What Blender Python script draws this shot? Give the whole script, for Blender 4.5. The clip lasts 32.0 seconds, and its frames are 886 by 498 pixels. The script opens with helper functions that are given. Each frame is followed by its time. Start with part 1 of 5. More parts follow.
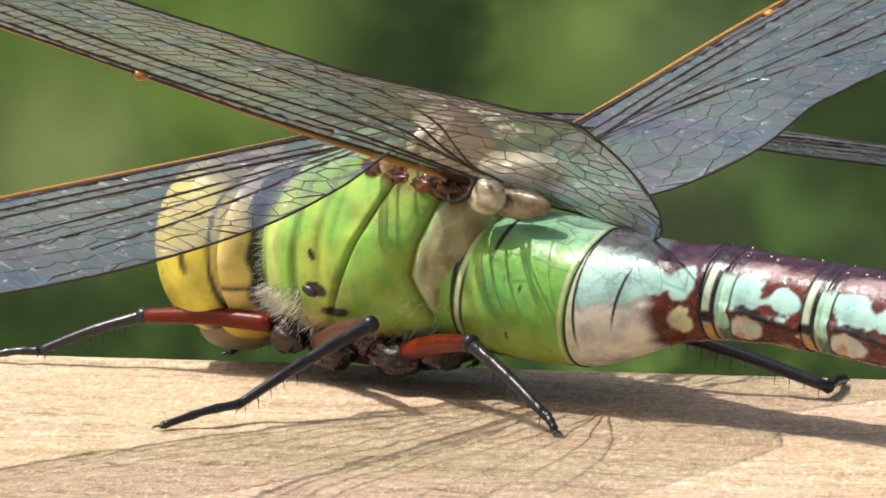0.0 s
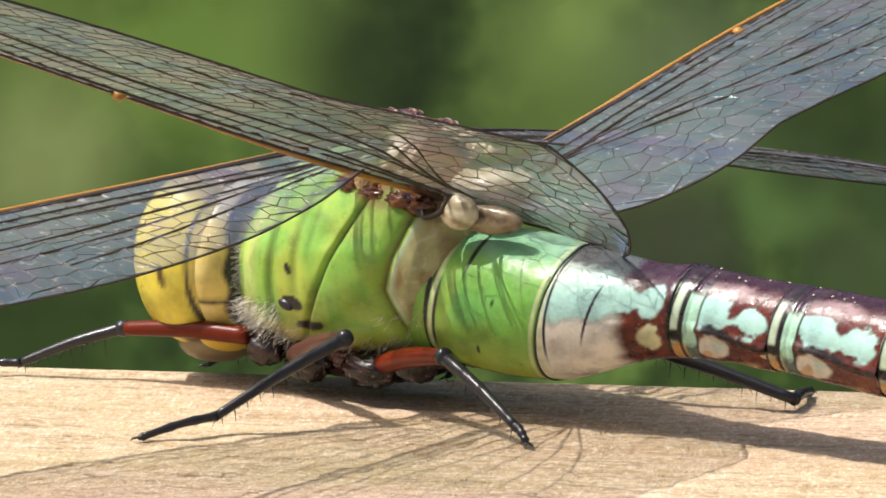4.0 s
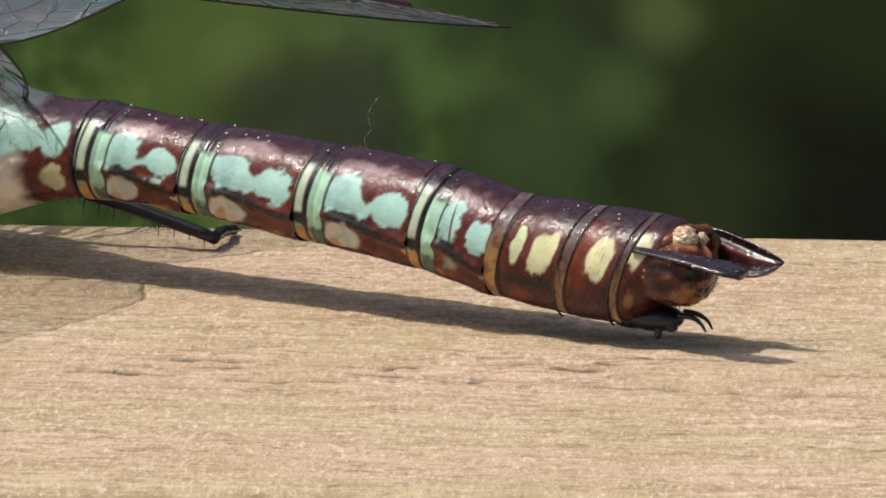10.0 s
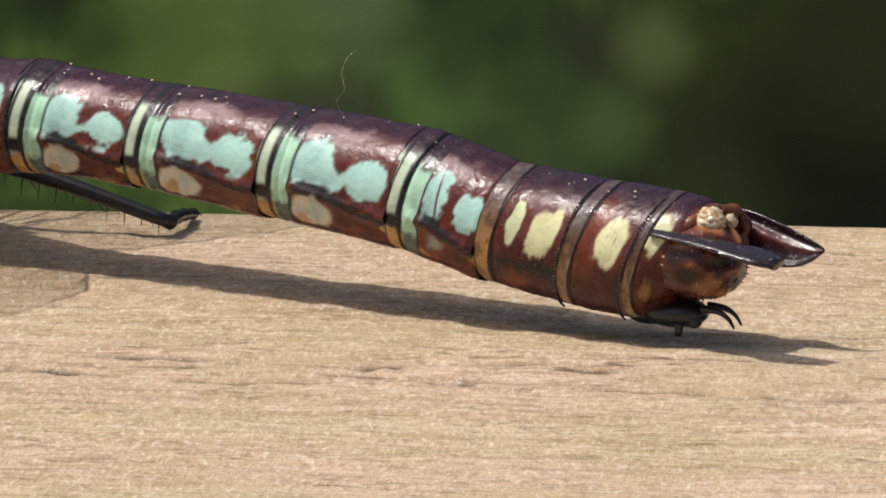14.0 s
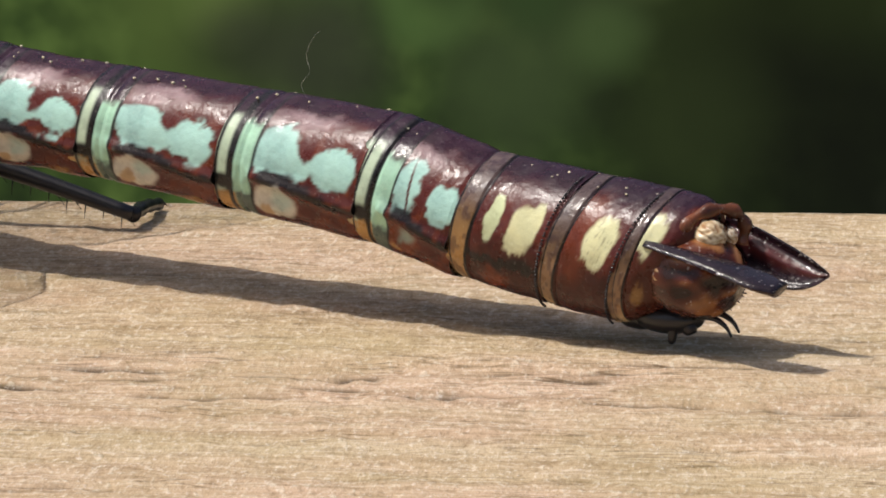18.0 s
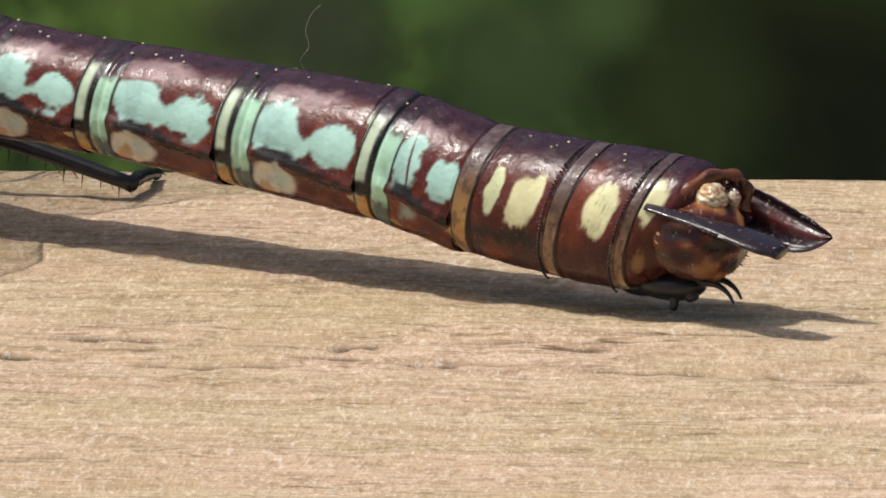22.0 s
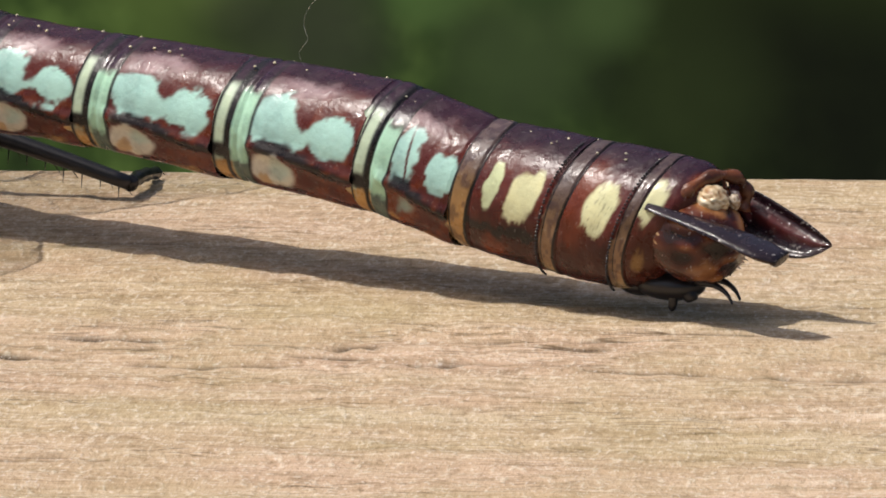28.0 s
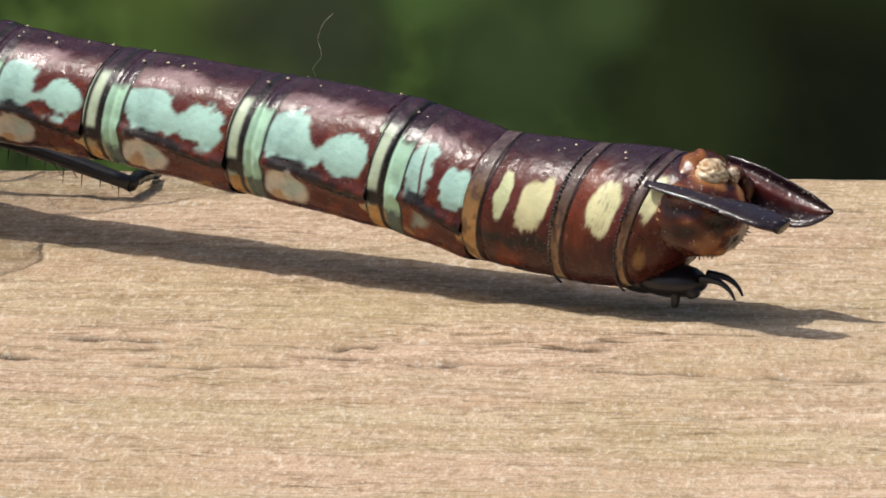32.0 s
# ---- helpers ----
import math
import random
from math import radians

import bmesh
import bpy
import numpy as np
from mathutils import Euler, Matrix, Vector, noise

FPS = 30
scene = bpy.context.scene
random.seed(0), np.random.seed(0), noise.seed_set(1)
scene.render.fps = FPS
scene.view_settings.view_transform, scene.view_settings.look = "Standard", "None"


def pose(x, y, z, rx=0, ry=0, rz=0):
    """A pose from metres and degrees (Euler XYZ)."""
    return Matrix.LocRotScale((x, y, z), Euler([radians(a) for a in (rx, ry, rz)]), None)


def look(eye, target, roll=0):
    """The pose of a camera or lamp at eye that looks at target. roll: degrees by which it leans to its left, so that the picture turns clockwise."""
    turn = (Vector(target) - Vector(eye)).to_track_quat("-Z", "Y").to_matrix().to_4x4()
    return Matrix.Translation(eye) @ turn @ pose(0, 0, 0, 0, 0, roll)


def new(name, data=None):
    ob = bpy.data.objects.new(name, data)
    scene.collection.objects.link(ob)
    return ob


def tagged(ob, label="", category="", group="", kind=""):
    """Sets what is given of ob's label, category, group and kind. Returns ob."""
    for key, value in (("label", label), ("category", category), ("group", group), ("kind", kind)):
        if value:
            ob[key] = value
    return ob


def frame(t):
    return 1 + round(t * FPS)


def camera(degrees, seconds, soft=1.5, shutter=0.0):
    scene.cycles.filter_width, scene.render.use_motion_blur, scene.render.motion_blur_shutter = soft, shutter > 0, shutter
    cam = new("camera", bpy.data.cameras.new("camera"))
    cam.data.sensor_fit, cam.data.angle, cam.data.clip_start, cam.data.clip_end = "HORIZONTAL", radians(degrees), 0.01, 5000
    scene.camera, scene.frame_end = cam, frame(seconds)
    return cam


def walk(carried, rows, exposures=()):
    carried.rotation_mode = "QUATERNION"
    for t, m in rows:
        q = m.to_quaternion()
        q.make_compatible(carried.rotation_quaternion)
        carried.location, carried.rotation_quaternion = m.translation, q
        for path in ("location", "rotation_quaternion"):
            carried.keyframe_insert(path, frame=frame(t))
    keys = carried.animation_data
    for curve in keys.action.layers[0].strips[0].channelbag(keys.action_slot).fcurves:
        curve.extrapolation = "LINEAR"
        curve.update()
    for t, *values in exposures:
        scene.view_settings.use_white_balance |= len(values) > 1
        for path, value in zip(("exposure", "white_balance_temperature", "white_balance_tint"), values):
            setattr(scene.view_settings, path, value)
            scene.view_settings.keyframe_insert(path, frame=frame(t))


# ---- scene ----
# A dragonfly resting on a wooden rail, seen through a long macro lens. Lengths in the plan are millimetres.
MM = 0.001
cam = camera(8.0, 32.0, 1.8)
PATH = [
    (0, (-0.00584, -0.26671, 0.04918), (-0.00669, 0.02976, 0.00335), 0.30),
    (0.5, (-0.00555, -0.26887, 0.04926), (-0.00523, 0.02766, 0.00372), 0.27),
    (1, (-0.00540, -0.27167, 0.05012), (-0.00528, 0.02479, 0.00415), 0.35),
    (1.5, (-0.00542, -0.27085, 0.04983), (-0.00550, 0.02562, 0.00397), 0.29),
    (2, (-0.00506, -0.27037, 0.05050), (-0.00497, 0.02600, 0.00392), 0.34),
    (2.5, (-0.00466, -0.27064, 0.05066), (-0.00443, 0.02571, 0.00395), 0.29),
    (3, (-0.00464, -0.27005, 0.05092), (-0.00457, 0.02623, 0.00384), 0.26),
    (3.5, (-0.00558, -0.27051, 0.05072), (-0.00537, 0.02594, 0.00471), 0.35),
    (5.5, (-0.00478, -0.27491, 0.05241), (-0.00513, 0.02135, 0.00516), 0.37),
    (6, (-0.00482, -0.27409, 0.05182), (-0.00517, 0.02223, 0.00496), 0.38),
    (6.5, (-0.00520, -0.27530, 0.05334), (-0.00495, 0.02080, 0.00514), 0.55),
    (7, (-0.00331, -0.27440, 0.05257), (-0.00253, 0.02162, 0.00389), 0.39),
    (7.5, (-0.00193, -0.27431, 0.05242), (0.00275, 0.02146, 0.00243), 0.32),
    (8, (0.00114, -0.26906, 0.04803), (0.01144, 0.02680, -0.00055), 0.35),
    (8.5, (0.00519, -0.26742, 0.04872), (0.01791, 0.02793, -0.00235), 0.54),
    (9, (0.00634, -0.26306, 0.04788), (0.02156, 0.03203, -0.00398), 0.16),
    (9.5, (0.00672, -0.25974, 0.04761), (0.02154, 0.03529, -0.00475), -0.08),
    (10, (0.00645, -0.25764, 0.04712), (0.02165, 0.03739, -0.00508), 0.22),
    (10.5, (0.00634, -0.25507, 0.04633), (0.02192, 0.04002, -0.00545), 0.43),
    (11, (0.00675, -0.25209, 0.04423), (0.02186, 0.04337, -0.00550), 1.01),
    (11.5, (0.00731, -0.24810, 0.04428), (0.02206, 0.04723, -0.00636), 0.80),
    (12, (0.00737, -0.24509, 0.04425), (0.02227, 0.05011, -0.00710), 0.26),
    (12.5, (0.00763, -0.24137, 0.04350), (0.02256, 0.05382, -0.00792), 0.16),
    (13, (0.00798, -0.23729, 0.04154), (0.02308, 0.05804, -0.00900), 0.42),
    (13.5, (0.00822, -0.23199, 0.04028), (0.02340, 0.06344, -0.00969), 0.58),
    (14, (0.00820, -0.22510, 0.03958), (0.02388, 0.07018, -0.01103), 0.43),
    (14.5, (0.00849, -0.22250, 0.03828), (0.02451, 0.07294, -0.01127), 1.28),
    (16.5, (0.00897, -0.21461, 0.04027), (0.02540, 0.08003, -0.01373), -0.13),
    (17, (0.00914, -0.21282, 0.03946), (0.02527, 0.08198, -0.01377), 0.11),
    (17.5, (0.00943, -0.21101, 0.03968), (0.02528, 0.08366, -0.01436), 0.04),
    (18, (0.00942, -0.21104, 0.04024), (0.02534, 0.08344, -0.01475), 0.06),
    (18.5, (0.00949, -0.21088, 0.04011), (0.02530, 0.08365, -0.01471), 0.15),
    (19, (0.00922, -0.20965, 0.03994), (0.02541, 0.08484, -0.01495), 0.23),
    (19.5, (0.01001, -0.20980, 0.03976), (0.02511, 0.08481, -0.01480), 0.15),
    (20, (0.01046, -0.20840, 0.03981), (0.02524, 0.08607, -0.01553), 0.05),
    (20.5, (0.01017, -0.20833, 0.03951), (0.02556, 0.08610, -0.01594), -0.19),
    (21, (0.00960, -0.20964, 0.03910), (0.02522, 0.08482, -0.01614), -0.16),
    (21.5, (0.00963, -0.20955, 0.03963), (0.02537, 0.08476, -0.01640), -0.16),
    (32, (0.00963, -0.20955, 0.03963), (0.02539, 0.08475, -0.01642), -0.16),
]
walk(cam, [(t, look(eye, target, roll)) for t, eye, target, roll in PATH], exposures=[(0, 0.49), (4, 0.52), (7, 0.58), (8, 0.25), (8.5, 0.08), (9.2, -0.15), (32, -0.15)])

# ---- light ----
SUN = Vector((-0.55, -0.05, 1.0)).normalized()
world = bpy.data.worlds.new("sky")
scene.world = world
world.use_nodes = True
wt = world.node_tree
sky = wt.nodes.new("ShaderNodeTexSky")
sky.sky_type = "NISHITA"
sky.sun_disc = False
sky.dust_density = 5.0
sky.sun_elevation = math.asin(SUN.z)
sky.sun_rotation = math.atan2(SUN.x, SUN.y)
bg = wt.nodes["Background"]
bg.inputs["Strength"].default_value = 0.11
wt.links.new(sky.outputs["Color"], bg.inputs["Color"])
sun = new("sun", bpy.data.lights.new("sun", "SUN"))
sun.data.energy = 3.65
sun.data.angle = radians(0.5)
sun.data.color = (1.0, 0.955, 0.90)
sun.matrix_world = look(tuple(SUN * 3), (0, 0, 0))


# ---- materials ----
class Nodes:
    """A short hand for node materials."""

    def __init__(self, name):
        self.mat = bpy.data.materials.new(name)
        self.mat.use_nodes = True
        self.t = self.mat.node_tree
        self.bsdf = self.t.nodes["Principled BSDF"]
        self.out = self.t.nodes["Material Output"]

    def add(self, kind, **inputs):
        n = self.t.nodes.new(kind)
        for k, v in inputs.items():
            n.inputs[k.replace("_", " ")].default_value = v
        return n

    def link(self, a, b):
        self.t.links.new(a, b)

    def coords(self, scale=(1, 1, 1), rot=(0, 0, 0), source="Object"):
        c = self.add("ShaderNodeTexCoord")
        m = self.add("ShaderNodeMapping", Scale=scale, Rotation=rot)
        self.link(c.outputs[source], m.inputs["Vector"])
        return m.outputs["Vector"]

    def noise(self, vec, scale, detail=4.0, rough=0.55):
        n = self.add("ShaderNodeTexNoise", Scale=scale, Detail=detail, Roughness=rough)
        self.link(vec, n.inputs["Vector"])
        return n.outputs["Fac"]

    def ramp(self, fac, stops):
        r = self.add("ShaderNodeValToRGB")
        el = r.color_ramp.elements
        while len(el) < len(stops):
            el.new(0.5)
        for e, (p, c) in zip(el, stops):
            e.position, e.color = p, (*c, 1)
        self.link(fac, r.inputs["Fac"])
        return r.outputs["Color"]

    def mix(self, fac, a, b, mode="MIX"):
        m = self.add("ShaderNodeMix")
        m.data_type, m.blend_type = "RGBA", mode
        for s, v in ((0, fac), (6, a), (7, b)):
            if isinstance(v, (float, int)):
                m.inputs[s].default_value = v
            elif isinstance(v, tuple):
                m.inputs[s].default_value = (*v, 1)
            else:
                self.link(v, m.inputs[s])
        return m.outputs[2]

    def bump(self, height, strength, distance):
        b = self.add("ShaderNodeBump", Strength=strength, Distance=distance)
        self.link(height, b.inputs["Height"])
        self.link(b.outputs["Normal"], self.bsdf.inputs["Normal"])

    def color(self, c):
        if isinstance(c, tuple):
            self.bsdf.inputs["Base Color"].default_value = (*c, 1)
        else:
            self.link(c, self.bsdf.inputs["Base Color"])

    def set(self, **kw):
        for k, v in kw.items():
            self.bsdf.inputs[k.replace("_", " ")].default_value = v
        return self


def shell(name, c, rough=0.35, grain=0.25, scale=2600.0, coat=0.0):
    """Insect cuticle of one pigment with fine pitted relief."""
    m = Nodes(name)
    v = m.coords()
    f = m.noise(v, scale, 5)
    g = m.noise(v, scale * 0.2, 3)
    dark = tuple(x * (1 - grain) for x in c)
    lite = tuple(min(1, x * (1 + grain)) for x in c)
    m.color(m.mix(f, m.mix(g, dark, lite), c))
    m.bump(f, 0.25, 0.00006)
    m.set(Roughness=rough, Coat_Weight=coat, Coat_Roughness=0.15)
    return m.mat


def pigment_shell(name, rough=0.34, bump=0.2, dust_glint=0.15, worn=0.18):
    """Cuticle whose pigment pattern is carried by the mesh, with pits, worn haze and pale specks: grains of dust, or
    painted glints on the wet parts.
    """
    m = Nodes(name)
    a = m.add("ShaderNodeAttribute")
    a.attribute_name = "pigment"
    v = m.coords()
    f = m.noise(v, 4200, 5)
    g = m.noise(v, 650, 5, 0.6)
    k = m.noise(v, 1500, 4, 0.6)
    spread = m.ramp(g, [(0.28, (0.62, 0.60, 0.62)), (0.5, (1, 1, 1)), (0.74, (1.25, 1.22, 1.18))])
    c = m.mix(1.0, a.outputs["Color"], spread, "MULTIPLY")
    c = m.mix(m.ramp(k, [(0.56, (0, 0, 0)), (0.74, (worn,) * 3)]), c, (0.34, 0.27, 0.27))
    speck = m.ramp(m.noise(v, 6500, 1), [(0.685, (0, 0, 0)), (0.72, (1, 1, 1))])
    c = m.mix(m.mix(dust_glint, (0, 0, 0), speck), c, (0.72, 0.68, 0.62))
    m.color(c)
    m.link(m.ramp(k, [(0.3, (rough - 0.12,) * 3), (0.72, (rough + 0.22,) * 3)]), m.bsdf.inputs["Roughness"])
    m.bump(m.mix(0.5, m.mix(0.5, f, k), g), bump, 0.00016)
    m.set(Specular_IOR_Level=0.45)
    return m.mat


def wood():
    m = Nodes("weathered_pine")
    v = m.coords()
    fibre = m.noise(m.coords((45, 520, 520)), 1.0, 6, 0.6)
    streak = m.noise(m.coords((240, 1000, 1000)), 1.0, 4, 0.6)
    grain = m.noise(m.coords((800, 1100, 1100)), 1.0, 4, 0.65)
    crumb = m.noise(m.coords((3600, 1500, 3600)), 1.0, 3, 0.7)
    rings = m.noise(m.coords((9, 90, 90)), 1.0, 3)
    c = m.ramp(fibre, [(0.28, (0.41, 0.295, 0.16)), (0.5, (0.54, 0.41, 0.25)), (0.72, (0.63, 0.505, 0.335))])
    c = m.mix(m.ramp(rings, [(0.42, (0, 0, 0)), (0.6, (1, 1, 1))]), c, m.mix(0.45, c, (0.64, 0.42, 0.31)))
    c = m.mix(m.ramp(streak, [(0.30, (1, 1, 1)), (0.44, (0, 0, 0))]), c, m.mix(0.35, c, (0.24, 0.15, 0.06)))
    c = m.mix(m.ramp(grain, [(0.33, (1, 1, 1)), (0.48, (0, 0, 0))]), c, m.mix(0.5, c, (0.22, 0.14, 0.07)))
    c = m.mix(m.ramp(crumb, [(0.54, (0, 0, 0)), (0.66, (1, 1, 1))]), c, m.mix(0.6, c, (0.84, 0.74, 0.57)))
    c = m.mix(m.ramp(crumb, [(0.30, (1, 1, 1)), (0.42, (0, 0, 0))]), c, m.mix(0.55, c, (0.22, 0.14, 0.07)))
    thread = m.noise(m.coords((420, 3000, 3000)), 1.0, 4, 0.62)
    c = m.mix(m.ramp(thread, [(0.36, (0.6, 0.6, 0.6)), (0.47, (0, 0, 0))]), c, m.mix(0.55, c, (0.17, 0.12, 0.035)))
    c = m.mix(m.ramp(thread, [(0.56, (0, 0, 0)), (0.68, (0.55, 0.55, 0.55))]), c, (0.78, 0.66, 0.50))
    stain = m.noise(v, 95, 3)
    c = m.mix(m.ramp(stain, [(0.45, (0, 0, 0)), (0.65, (0.5, 0.5, 0.5))]), c, m.mix(0.6, c, (0.40, 0.33, 0.15)))
    for sc, wide, seed in (((70, 620, 620), 0.010, 3.0), ((150, 1150, 1150), 0.016, 7.0)):
        n = m.noise(m.coords(sc, (0, 0, 0)), 1.0 + seed * 0.01, 2, 0.5)
        d = m.add("ShaderNodeMath")
        d.operation = "SUBTRACT"
        d.inputs[1].default_value = 0.5
        m.link(n, d.inputs[0])
        e = m.add("ShaderNodeMath")
        e.operation = "ABSOLUTE"
        m.link(d.outputs[0], e.inputs[0])
        line = m.ramp(e.outputs[0], [(wide * 0.4, (1, 1, 1)), (wide, (0, 0, 0))])
        some = m.ramp(m.noise(m.coords((90, 160, 160)), 1.0 + seed * 0.1, 3), [(0.50, (0, 0, 0)), (0.62, (0.6, 0.6, 0.6))])
        c = m.mix(m.mix(1.0, line, some, "MULTIPLY"), c, (0.10, 0.056, 0.018))
    # shade inside the open cracks, put into the wood colour
    crack_shade = m.add("ShaderNodeAttribute")
    crack_shade.attribute_name = "pigment"
    c = m.mix(crack_shade.outputs["Color"], c, (0.045, 0.024, 0.008))
    # sunlit sparkle of the grain painted as pale specks, with dark ones between
    spark = m.noise(m.coords((7600, 3000, 7600)), 1.0, 2, 0.6)
    c = m.mix(m.ramp(spark, [(0.60, (0, 0, 0)), (0.72, (0.4, 0.4, 0.4))]), c, (0.93, 0.86, 0.76))
    c = m.mix(m.ramp(spark, [(0.28, (0.4, 0.4, 0.4)), (0.41, (0, 0, 0))]), c, (0.24, 0.15, 0.06))
    c = m.mix(1.0, c, (0.93, 0.928, 0.955), "MULTIPLY")
    m.color(c)
    h = m.mix(0.5, m.mix(0.5, grain, crumb), m.mix(0.35, m.mix(0.35, fibre, thread), spark))
    m.bump(h, 0.65, 0.0004)
    m.link(m.ramp(crumb, [(0.35, (0.85, 0.85, 0.85)), (0.62, (0.55, 0.55, 0.55)), (0.72, (0.25, 0.25, 0.25))]), m.bsdf.inputs["Roughness"])
    m.set(Specular_IOR_Level=0.2)
    return m.mat


def membrane():
    m = Nodes("wing_membrane")
    v = m.coords()
    tint = m.ramp(m.noise(v, 330, 3), [(0.30, (0.38, 0.56, 0.95)), (0.44, (0.50, 0.72, 0.86)), (0.56, (0.70, 0.76, 0.88)), (0.68, (0.78, 0.66, 0.92))])
    clear = m.add("ShaderNodeBsdfTransparent")
    clear.inputs["Color"].default_value = (0.97, 0.965, 0.93, 1)
    gloss = m.add("ShaderNodeBsdfGlossy", Roughness=0.30)
    m.link(tint, gloss.inputs["Color"])
    f = m.noise(v, 700, 4)
    b = m.add("ShaderNodeBump", Strength=1.0, Distance=0.00013)
    m.link(f, b.inputs["Height"])
    m.link(b.outputs["Normal"], gloss.inputs["Normal"])
    haze = m.add("ShaderNodeBsdfTranslucent", Color=(0.82, 0.78, 0.66, 1))
    dusty = m.add("ShaderNodeBsdfDiffuse", Color=(0.82, 0.80, 0.76, 1))
    veil = m.add("ShaderNodeMixShader", Fac=0.5)
    m.link(haze.outputs[0], veil.inputs[1])
    m.link(dusty.outputs[0], veil.inputs[2])
    one = m.add("ShaderNodeMixShader")
    # white specks in the veil: dust and the wing's sparkle, painted as one
    dust_glint = m.ramp(m.noise(v, 2300, 3, 0.6), [(0.62, (0.09, 0.09, 0.09)), (0.70, (0.65, 0.65, 0.65))])
    m.link(dust_glint, one.inputs["Fac"])
    m.link(clear.outputs[0], one.inputs[1])
    m.link(veil.outputs[0], one.inputs[2])
    two = m.add("ShaderNodeMixShader")
    lw = m.add("ShaderNodeLayerWeight", Blend=0.5)
    pw = m.add("ShaderNodeMath")
    pw.operation = "POWER"
    pw.inputs[1].default_value = 1.5
    m.link(lw.outputs["Facing"], pw.inputs[0])
    mr = m.add("ShaderNodeMapRange")
    mr.inputs["To Min"].default_value, mr.inputs["To Max"].default_value = 0.16, 0.46
    m.link(pw.outputs[0], mr.inputs["Value"])
    m.link(mr.outputs[0], two.inputs["Fac"])
    m.link(one.outputs[0], two.inputs[1])
    m.link(gloss.outputs[0], two.inputs[2])
    m.link(two.outputs[0], m.out.inputs["Surface"])
    return m.mat


BRIGHT_SIDE = [  # soft painted light and shade of far leaves: place across and up, size, colour
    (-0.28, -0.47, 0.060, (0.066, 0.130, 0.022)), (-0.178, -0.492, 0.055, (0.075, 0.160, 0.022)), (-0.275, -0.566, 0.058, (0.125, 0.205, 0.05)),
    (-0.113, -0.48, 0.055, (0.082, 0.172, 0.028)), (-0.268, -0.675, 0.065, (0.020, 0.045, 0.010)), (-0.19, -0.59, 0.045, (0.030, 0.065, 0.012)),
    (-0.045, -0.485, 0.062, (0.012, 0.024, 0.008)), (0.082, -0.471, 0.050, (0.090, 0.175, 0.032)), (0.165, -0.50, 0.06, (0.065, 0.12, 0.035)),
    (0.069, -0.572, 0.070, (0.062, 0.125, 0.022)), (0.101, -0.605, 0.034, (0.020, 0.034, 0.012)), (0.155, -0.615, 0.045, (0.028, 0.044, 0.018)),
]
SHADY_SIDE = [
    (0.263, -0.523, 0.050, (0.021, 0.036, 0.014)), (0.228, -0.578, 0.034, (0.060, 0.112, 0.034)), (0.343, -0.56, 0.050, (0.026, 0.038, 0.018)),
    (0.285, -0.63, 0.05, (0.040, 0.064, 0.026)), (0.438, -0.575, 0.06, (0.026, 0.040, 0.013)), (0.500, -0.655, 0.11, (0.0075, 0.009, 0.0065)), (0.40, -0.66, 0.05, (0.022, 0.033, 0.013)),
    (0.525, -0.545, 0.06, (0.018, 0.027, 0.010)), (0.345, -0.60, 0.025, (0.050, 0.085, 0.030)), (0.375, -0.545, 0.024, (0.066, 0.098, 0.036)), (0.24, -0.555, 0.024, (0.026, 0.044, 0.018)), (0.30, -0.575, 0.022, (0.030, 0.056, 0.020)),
]


